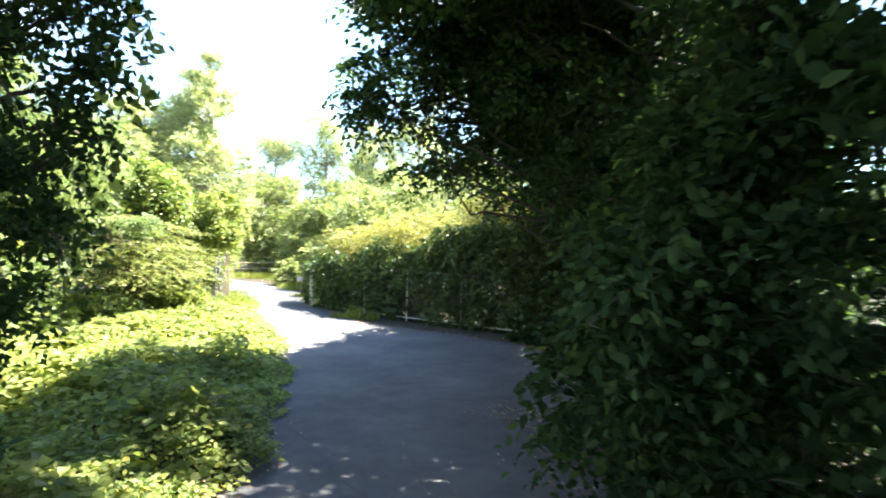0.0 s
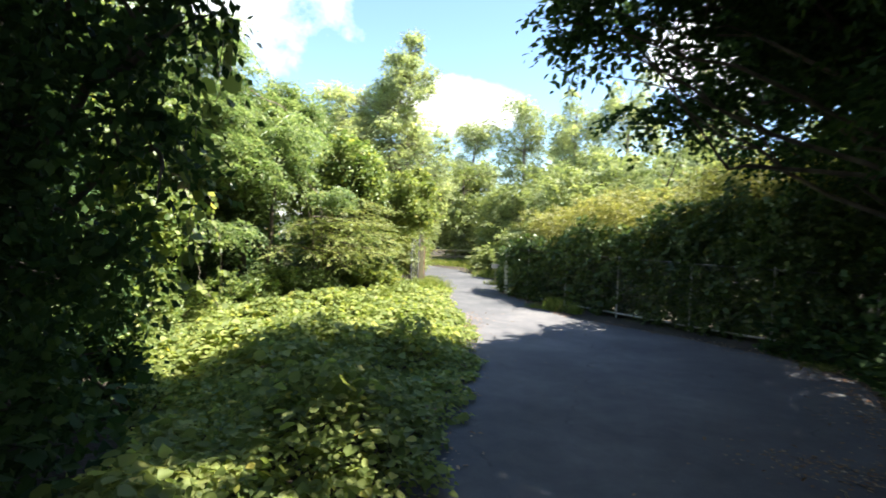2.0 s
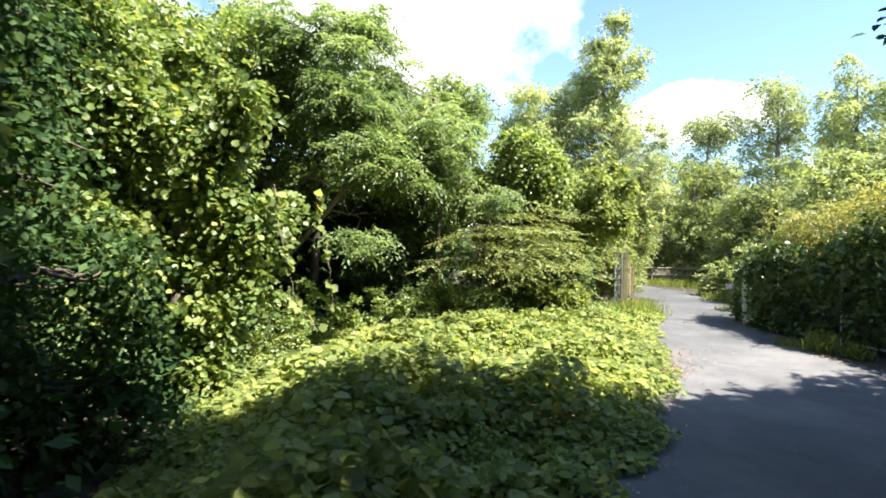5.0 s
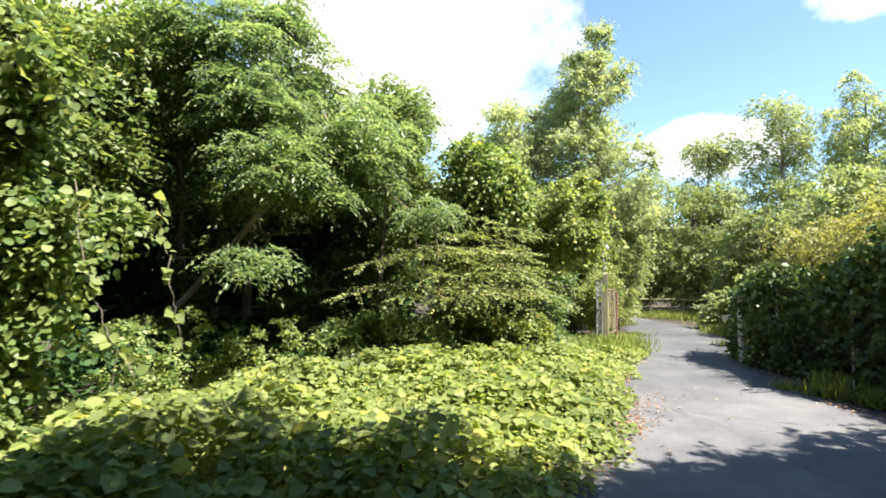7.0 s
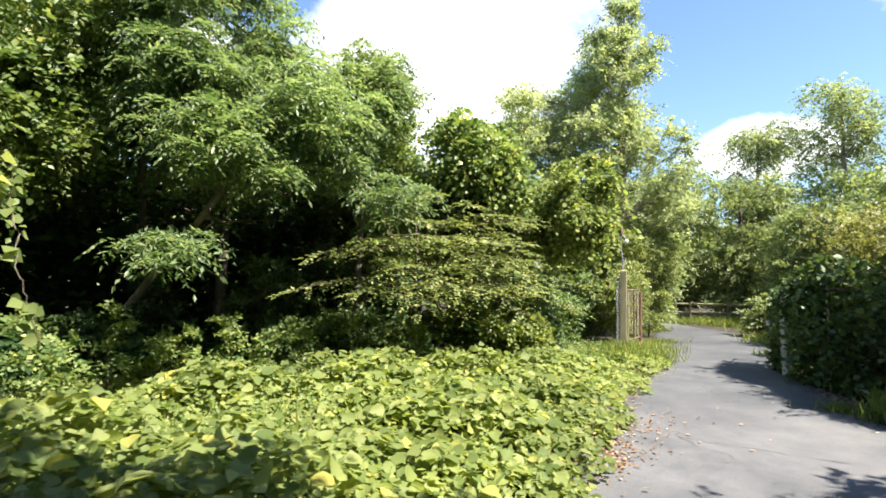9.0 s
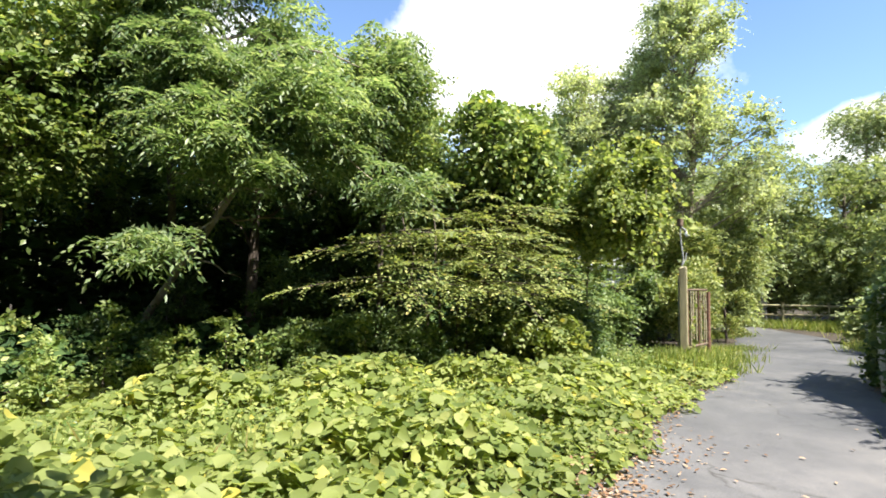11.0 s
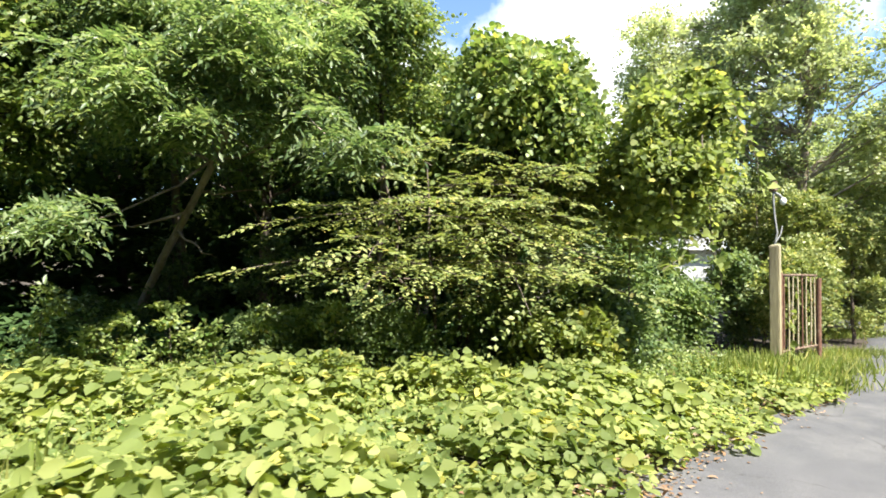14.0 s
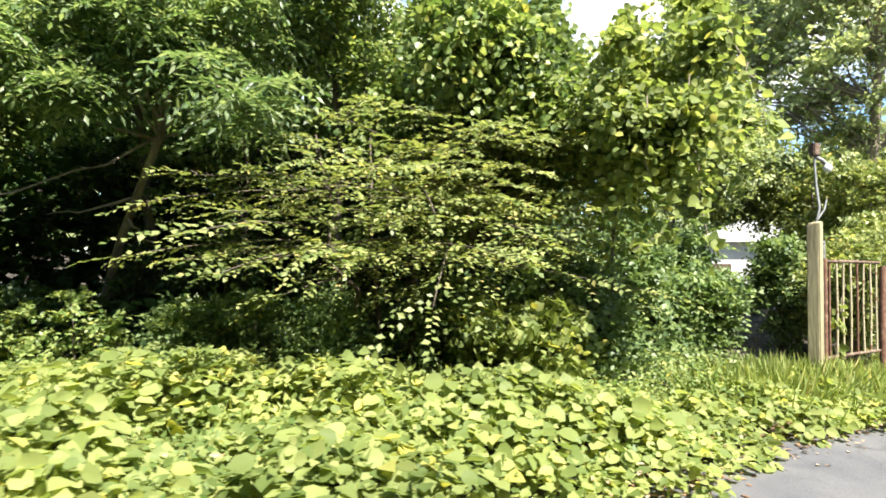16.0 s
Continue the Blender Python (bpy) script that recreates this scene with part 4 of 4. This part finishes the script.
def lamp_pole():
    x, y = -7.62, 15.80
    ob = thing("pole_lamp", (x, y, gz1(x, y)), "thin bent conduit pole with an old bulb lamp", "lamp")
    r2 = np.random.default_rng(2)
    rod(bent(r2, (x, y, -0.05), (x - 0.01, y + 0.03, 1.75), 8, 0.004), [0.035, 0.03], M_RUST, "pole", ob, "rusty iron pole")
    pts = np.array([(x, y, 1.6), (x + 0.01, y + 0.02, 1.9), (x + 0.03, y + 0.05, 2.1), (x - 0.02, y + 0.06, 2.35), (x - 0.03, y + 0.05, 2.6), (x - 0.03, y + 0.05, 2.78)])
    rod(pts, [0.016, 0.014], M_GALV, "conduit", ob)
    rod(np.array([(x + 0.02, y + 0.03, 1.95), (x + 0.03, y + 0.12, 2.08), (x + 0.02, y + 0.16, 2.2)]), [0.012, 0.008], M_GALV, "bracket", ob)
    part("junction_box", box_bm(0.09, 0.09, 0.15, 0.01, pose(x - 0.03, y + 0.05, 2.72)), M_RUST, ob, "dark brown junction box")
    socket = rod(np.array([(x - 0.03, y + 0.05, 2.72), (x + 0.01, y + 0.12, 2.66), (x + 0.02, y + 0.15, 2.62)]), [0.02, 0.026], M_GALV, "socket", ob)
    bm = bmesh.new()
    bmesh.ops.create_uvsphere(bm, u_segments=14, v_segments=10, radius=0.045, matrix=pose(x + 0.03, y + 0.17, 2.57) @ Matrix.Diagonal((1, 1, 1.3, 1)))
    part("bulb", bm, M_WHITE, socket, "unlit frosted white bulb")


lamp_pole()


def barred_gate():
    a, b = Vector((-7.6, 15.92, 0)), Vector((-8.06, 17.2, 0))
    ob = thing("barred_gate", (a.x, a.y, 0), "rusty barred iron gate standing open beside the lane", "gate")
    for z, name in ((1.46, "top_rail"), (0.32, "bottom_rail")):
        rod(np.array([(*a.xy, z), (*((a + b) / 2).xy, z + 0.005), (*b.xy, z)]), [0.02, 0.02], M_RUST, name, ob)
    for i in range(8):
        p = a.lerp(b, (i + 0.6) / 8)
        lean = 0.012 * math.sin(i * 2.3)
        rod(np.array([(p.x, p.y, 0.3), (p.x + lean, p.y, 0.9), (p.x, p.y, 1.46)]), [0.012, 0.012], M_OLDPAINT if i % 4 else M_REDRUST, "bar", ob, seg=6)
    rod(np.array([(a.x, a.y, 0.0), (a.x, a.y, 1.5)]), [0.026, 0.026], M_REDRUST, "stile", ob)
    ob = thing("iron_post", (-8.1, 17.3, 0), "short red-brown rusty iron post", "post")
    rod(np.array([(-8.1, 17.3, -0.1), (-8.1, 17.3, 0.7), (-8.09, 17.3, 1.42)]), [0.04, 0.04], M_REDRUST, "post", ob)


barred_gate()


def mesh_panel(name, ob, a, b, z0, z1, mat, pitch=0.11, r=0.003):
    """Chain link between two points: crossing wires."""
    a, b = np.array(a, float), np.array(b, float)
    L, H = np.linalg.norm(b - a), z1 - z0
    d = (b - a) / L
    pieces = []
    for s in (1, -1):
        for u in np.arange(-H, L, pitch):
            u0, u1 = max(u, 0), min(u + H, L)
            if u1 - u0 < 0.03:
                continue
            h0, h1 = (u0 - u), (u1 - u)
            if s < 0:
                h0, h1 = H - h0, H - h1
            p0, p1 = np.array((*(a + d * u0), z0 + h0)), np.array((*(a + d * u1), z0 + h1))
            pieces.append(tube(np.array([p0, p1]), [r, r], 3))
    return part(name, mesh_of(name, *join(pieces), mat), None, ob)


def fence():
    ob = thing("wire_fence", (-4.5, 16.17, 0), "old wire fence with pale rusting pipe posts along the hedge", "fence")
    marks = [0.0, 0.85, 1.7, 2.4, 3.1, 3.9, 4.7]
    pts = []
    for i, t in enumerate(marks):
        x, y, _ = hedge_at(t)
        x, y = (-4.5, 16.17) if i == 0 else (x - 0.12, y - 0.1)
        pts.append((x, y))
        h = 1.5 if i == 0 else 1.62
        rod(np.array([(x, y, -0.1), (x, y, 0.8), (x, y, h)]), [0.045, 0.045] if i == 0 else [0.02, 0.02], M_PAINT, "fence_post", ob)
    for (a, b) in zip(pts, pts[1:]):
        rod(np.array([(*a, 1.56), (*b, 1.56)]), [0.016, 0.016], M_GALV, "top_rail", ob)
        rod(np.array([(*a, 0.1), (*b, 0.1)]), [0.022, 0.022], M_PAINT, "bottom_rail", ob)
        mesh_panel("wire_mesh", ob, a, b, 0.12, 1.55, M_GALV)
    rod(np.array([(-4.5, 16.17, 0.85), (-3.75, 15.5, 1.0)]), [0.014, 0.014], M_GALV, "brace", ob)
    g = thing("mesh_gate", (-4.55, 16.3, 0), "wire mesh gate leaf folded open against the hedge", "gate")
    a, b = (-4.6, 16.3), (-5.1, 17.9)
    for p in (a, b):
        rod(np.array([(*p, 0.1), (*p, 1.5)]), [0.022, 0.022], M_PAINT, "stile", g)
    for z in (0.12, 0.8, 1.48):
        rod(np.array([(*a, z), (*b, z)]), [0.018, 0.018], M_PAINT, "rail", g)
    mesh_panel("wire_mesh", g, a, b, 0.14, 1.46, M_GALV)


fence()


def old_mesh_leaf():
    """Old mesh gate leaf that hangs on the wooden post, swung back into the wood."""
    g = thing("mesh_gate", (-7.62, 15.76, 0), "grey wire mesh gate leaf swung back into the wood", "gate")
    a, b = (-7.62, 15.76), (-8.3, 16.62)
    for p in (a, b):
        rod(np.array([(*p, 0.0), (*p, 0.9), (*p, 1.75)]), [0.02, 0.02], M_GALV, "stile", g)
    for z in (0.2, 0.95, 1.72):
        rod(np.array([(*a, z), (*b, z)]), [0.016, 0.016], M_GALV, "rail", g)
    mesh_panel("wire_mesh", g, a, b, 0.22, 1.7, M_GALV, 0.11, 0.002)


old_mesh_leaf()
rng = np.random.default_rng(33)
clumps = [(-4.62 - 0.3 * u, 16.35 + 0.95 * u, z, 0.16, 0.16, 0.16) for u in np.linspace(0, 1, 5) for z in np.arange(0.25, 1.5, 0.24)]
tree("gate_vine", rng, (-4.75, 16.75), clumps, M_CREEPER, "dark creeper grown over the open mesh gate", "vine", n=420, leaf=0.085, shape=BROAD, length=0.2, count=5, r0=0.012, share=0.0, flat=0.2, droop=0.6, lower=1.0, top=(-4.75, 16.8, 1.2))


def small_sign():
    x, y = -5.7, 18.9
    ob = thing("small_sign", (x, y, 0), "small blank grey board on a stake", "sign")
    rod(np.array([(x, y, -0.1), (x, y, 0.8)]), [0.02, 0.018], M_WOOD, "stake", ob)
    part("board", box_bm(0.32, 0.02, 0.17, 0.004, pose(x, y - 0.03, 0.66, 0, 0, 25)), M_GALV, ob)


small_sign()


def rail_fence():
    a, b = Vector((-16.2, 26.0, 0)), Vector((-9.6, 28.6, 0))
    ob = thing("rail_fence", (a.x, a.y, 0), "low weathered wooden rail fence at the lane's bend", "fence")
    for i in range(6):
        p = a.lerp(b, i / 5)
        z = gz1(p.x, p.y)
        rod(np.array([(p.x, p.y, z - 0.1), (p.x, p.y, z + 0.85)]), [0.05, 0.045], M_WOOD, "post", ob)
    for h in (0.4, 0.75):
        rod(np.array([(a.x, a.y, gz1(a.x, a.y) + h), (b.x, b.y, gz1(b.x, b.y) + h)]), [0.04, 0.04], M_WOOD, "rail", ob)
    s = thing("metal_panel", (-13.6, 27.0, gz1(-13.6, 27)), "grey corrugated metal sheets standing behind the rail", "panel")
    for k in range(2):
        u = np.linspace(0, 0.9, 37)
        x0 = -15.4 + k * 1.7
        xy = np.stack([x0 + u * 0.95, 27.3 + u * 0.3 + 0.02 * np.sin(u * 42)], -1)
        lo, hi = np.c_[xy, np.full(37, 0.05)], np.c_[xy, np.full(37, 1.5 - 0.2 * k)]
        v = np.concatenate([lo, hi])
        i = np.arange(36)
        part("sheet", mesh_of("sheet", v, np.stack([i, i + 1, i + 38, i + 37], -1), M_GALV), None, s)


rail_fence()


def far_house():
    c = Vector((-25.6, 30.2, -0.6))
    ob = thing("white_house", (c.x, c.y, c.z), "white plastered building beyond the wood", "building")
    part("wall", box_bm(6, 5, 3.2, 0.03, pose(c.x, c.y, c.z, 0, 0, -38)), M_WHITE, ob)
    bm = bmesh.new()
    vs = [bm.verts.new(v) for v in ((-3.3, -2.8, 0), (3.3, -2.8, 0), (3.3, 2.8, 0), (-3.3, 2.8, 0), (-3.3, 0, 1.3), (3.3, 0, 1.3))]
    for f in ((0, 1, 5, 4), (2, 3, 4, 5), (0, 4, 3), (1, 2, 5), (3, 2, 1, 0)):
        bm.faces.new([vs[i] for i in f])
    bm.transform(pose(c.x, c.y, c.z + 3.2, 0, 0, -38))
    part("roof", bm, M_WHITE, ob)
    for dy in (-1.6, 1.4):
        part("window", box_bm(0.08, 1.1, 1.2, 0.01, pose(c.x, c.y, c.z, 0, 0, -38) @ pose(3.0, dy, 1.0)), M_RUST, ob)


far_house()


# ---- kudzu on the verge ----
def kudzu_bed():
    rng = np.random.default_rng(11)
    n = 46000
    y = rng.uniform(-6, 15.2, n)
    x0, x1 = wood_edge(y) - 0.5, left_edge(y) + 0.15 + 0.12 * np.sin(y * 3.1) + 0.08 * np.sin(y * 7.7)
    x = x0 + (x1 - x0) * rng.random(n)
    keep = rng.random(n) < np.clip((x1 - x0) / 6.5, 0, 1) * np.where((y > 13.4) & (x < -7.0), 0.15, 1.0)
    x, y, x1 = x[keep], y[keep], x1[keep]
    edge = np.clip((x1 - x) / 0.9, 0, 1)
    hill = np.array([noise.noise((a * 0.7, b * 0.7, 1.5)) + 0.5 * noise.noise((a * 2.2, b * 2.2, 4.5)) for a, b in zip(x, y)])
    thin = np.array([noise.noise((a * 1.7, b * 1.7, 8.5)) for a, b in zip(x, y)])
    keep = (thin > -0.38) | (rng.random(len(x)) < 0.4)
    x, y, x1, edge, hill = (a[keep] for a in (x, y, x1, edge, hill))
    low_back = np.clip((x - wood_edge(y) + 0.3) / 2.2, 0.4, 1.0)
    top = (0.07 + 0.33 * edge ** 0.8) * (1 + 1.35 * hill) * low_back
    z = gz(x, y) + 0.04 + top * (1 - 0.75 * rng.random(len(x)) ** 1.6)
    p = np.stack([x, y, z], -1)
    head = rng.uniform(0, 2 * math.pi, len(x))
    nor = unit(np.array([0.25, 0.0, 1.0]) + rng.normal(0, 0.36, (len(x), 3)))
    size = (0.045 + 0.115 * rng.random(len(x)) ** 1.8) * (0.7 + 0.3 * edge)
    pieces = []
    for turn in (0, 1.75, -1.75):
        a = np.stack([np.cos(head + turn), np.sin(head + turn), rng.normal(-0.2, 0.25, len(x))], -1)
        q = p + a * 0.035
        pieces.append(leaves(q, a, nor + rng.normal(0, 0.25, nor.shape), size * (1.0 if turn == 0 else 0.9), ROUND if turn == 0 else LOBED))
    ob = part("kudzu", mesh_of("kudzu", *join(pieces), M_KUDZU, True), None)
    tagged(ob, "sunlit bed of broad bright green kudzu leaves", "ground cover", kind="stuff")


kudzu_bed()


def small_weeds():
    """Small-leaved weeds and thin blades between the kudzu leaves."""
    r2 = np.random.default_rng(21)
    n = 26000
    y = r2.uniform(1, 15.0, n)
    x0, x1 = wood_edge(y) - 0.4, left_edge(y) - 0.1
    x = x0 + (x1 - x0) * r2.random(n)
    dens = np.array([noise.noise((a * 0.9, b * 0.9, 17.0)) for a, b in zip(x, y)])
    k = dens > -0.12
    x, y, x1 = x[k], y[k], x1[k]
    z = gz(x, y) + 0.1 + 0.3 * r2.random(len(x)) * np.clip((x1 - x) / 0.9, 0.2, 1)
    a = unit(r2.normal(0, 1, (len(x), 3)) * (1, 1, 0.6))
    v = leaves(np.stack([x, y, z], -1), a, unit(r2.normal(0, 0.5, (len(x), 3)) + (0.3, 0, 1)), r2.uniform(0.03, 0.075, len(x)), WIDE)
    tagged(part("small_weeds", mesh_of("small_weeds", *v, M_VINE), None), "small-leaved weeds growing through the kudzu", "weeds", kind="stuff")


small_weeds()
spots = [(-4.2 - 0.35 * k + 0.5 * math.sin(k * 5.0), 5.5 + 0.62 * k, 0.7, 0.7, 0.42, 130) for k in range(14)] + [(-5.6 - 0.2 * k, 4.6 + 0.8 * k, 0.8, 0.7, 0.42, 90) for k in range(9)]

# ---- trailing vines ----
def trailing_vine(points, label, step=0.16, leaf=0.13):
    r2 = np.random.default_rng(int(abs(points[0][2]) * 100))
    pts = np.array(points, float)
    t = np.linspace(0, 1, 24)
    fine = np.stack([np.interp(t, np.linspace(0, 1, len(pts)), pts[:, k]) for k in range(3)], -1)
    fine[1:-1] += r2.normal(0, 0.012, (22, 3))
    ob = thing("trailing_vine", tuple(fine[0]), label, "vine", "trailing vines")
    rod(fine, [0.006, 0.003], M_PALEBARK, "stem", ob, seg=5)
    n = int(np.linalg.norm(np.diff(fine, axis=0), axis=1).sum() / step * 3)
    i = r2.integers(0, 24, n)
    a = unit(r2.normal(0, 1, (n, 3)) + (0.5, 0, -0.5))
    part("foliage", mesh_of("foliage", *leaves(fine[i] + a * 0.03, a, unit(r2.normal(0, 0.5, (n, 3)) + (1, 0, 0.5)), r2.uniform(0.6, 1.1, n) * leaf, BROAD), M_KUDZU), None, ob)


for pts in ([(-6.35, 12.9, 2.9), (-6.3, 12.85, 2.2), (-6.2, 13.05, 1.7), (-6.3, 12.7, 1.5)], [(-6.2, 13.2, 3.0), (-6.15, 13.25, 2.0), (-6.15, 13.4, 1.35)], [(-6.0, 13.4, 3.3), (-5.9, 13.6, 2.8), (-5.95, 13.75, 2.4)],
            [(-6.1, 4.4, 2.6), (-6.0, 4.5, 1.8), (-6.1, 4.7, 1.2), (-5.9, 4.9, 0.8)], [(-6.5, 5.2, 2.6), (-6.3, 5.3, 1.6), (-6.5, 5.5, 0.9)], [(-2.4, 1.2, 4.6), (-2.3, 1.25, 3.6), (-2.4, 1.3, 2.9)], [(-2.0, 1.1, 4.8), (-1.9, 1.1, 4.2), (-1.95, 1.15, 3.5)], [(-7.7, 16.15, 0.1), (-7.72, 16.2, 0.7), (-7.78, 16.4, 1.2)], [(-2.9, 1.6, 3.6), (-2.9, 1.65, 2.6), (-3.0, 1.6, 1.7)]):
    trailing_vine(pts, "trailing vine stem with loose broad leaves")


# ---- grass, dead leaves and grit ----
def grass_patch(name, label, spots, seed):
    r2 = np.random.default_rng(seed)
    pieces = []
    for x, y, rx, ry, h, n in spots:
        q = r2.normal(0, 0.5, (n, 2)) * (rx, ry) + (x, y)
        p = np.c_[q, gz(q[:, 0], q[:, 1])]
        a = unit(np.c_[r2.normal(0, 0.4, (n, 2)), np.ones(n)])
        nor = unit(np.c_[r2.normal(0, 1, (n, 2)), 0.3 * np.ones(n)])
        pieces.append(leaves(p, a, nor, h * r2.uniform(0.4, 1.2, n), (BLADE[0], [(0, 4, 3, 1), (1, 3, 2, 2)])))
    v, f = join(pieces)
    quads = f[f[:, 2] != f[:, 3]]
    tips = f[f[:, 2] == f[:, 3]][:, :3]
    tri = np.concatenate([quads[:, :3], quads[:, [0, 2, 3]], tips])
    tagged(part(name, mesh_of(name, v, tri, M_GRASS), None), label, "grass", kind="stuff")


grass_patch("tall_grass", "tall fresh grass round the gate post", [(-6.85, 14.3, 0.6, 0.5, 0.42, 1300), (-6.95, 14.7, 0.5, 0.5, 0.45, 1500), (-7.2, 15.5, 0.45, 0.7, 0.4, 1200), (-7.6, 16.8, 0.45, 0.9, 0.22, 1600), (-8.7, 18.7, 0.5, 1.1, 0.16, 1600), (-6.6, 15.2, 0.3, 0.8, 0.25, 900)], 3)
grass_patch("grass_stems", "thin grass stems standing in the kudzu", spots, 6)
grass_patch("weed_tuft", "yellowish grass tufts at the foot of the fence", [(-2.35, 13.35, 0.22, 0.18, 0.4, 420), (-2.9, 13.6, 0.3, 0.15, 0.16, 380), (-1.8, 13.2, 0.2, 0.15, 0.3, 200), (-4.9, 17.6, 0.4, 0.4, 0.15, 300), (-5.6, 19.0, 0.5, 0.4, 0.2, 500), (2.9, 9.5, 0.3, 0.3, 0.15, 150)], 4)
grass_patch("verge_grass", "dry pale grass on the verge beyond the gate", [(-13.5, 26.3, 2.0, 0.7, 0.3, 3600), (-10.2, 27.0, 1.6, 0.9, 0.35, 3200), (-10.9, 21.8, 0.5, 1.2, 0.2, 1800), (-6.8, 22.2, 0.7, 0.8, 0.3, 1800), (-8.2, 25.4, 0.8, 0.8, 0.35, 2000)], 5)


def litter():
    r2 = np.random.default_rng(8)
    pts = []
    for n, y0, y1, side, wide in ((1500, 2, 12.5, 1, 0.32), (700, 12.5, 16.5, 1, 0.16), (800, 9.5, 15.5, -1, 0.12), (600, -2, 9.5, -1, 0.15)):
        y = r2.uniform(y0, y1, n)
        e = right_edge(y) if side > 0 else left_edge(y)
        pts.append(np.stack([e - side * (0.05 - r2.normal(0, wide, n)), y], -1))
    y = r2.uniform(0, 14, 80)
    pts.append(np.stack([left_edge(y) + (right_edge(y) - left_edge(y)) * r2.random(80), y], -1))
    pts.append(r2.normal(0, 0.25, (260, 2)) * (1.6, 1) + (1.8, 4.7))
    pts.append(r2.normal(0, 0.3, (420, 2)) * (1, 2.2) + (-4.15, 10.4))
    pts.append(r2.normal(0, 0.25, (120, 2)) * (1.6, 1) + (3.0, 9.2))
    pts.append(r2.normal(0, 0.2, (380, 2)) * (1, 2.0) + (-3.6, 9.5))
    q = np.concatenate(pts)
    p = np.c_[q, gz(q[:, 0], q[:, 1]) + 0.022 + np.where(q[:, 0] < left_edge(q[:, 1]), 0.16 * r2.random(len(q)), 0.0)]
    n = len(q)
    a = unit(np.c_[r2.normal(0, 1, (n, 2)), r2.normal(0.1, 0.2, n)])
    v = leaves(p, a, unit(r2.normal(0, 0.14, (n, 3)) + (0, 0, 1)), r2.uniform(0.02, 0.065, n), OVAL)
    tagged(part("dead_leaves", mesh_of("dead_leaves", *v, M_DEAD), None), "scattered dry brown fallen leaves on the asphalt", "leaves", kind="stuff")


litter()
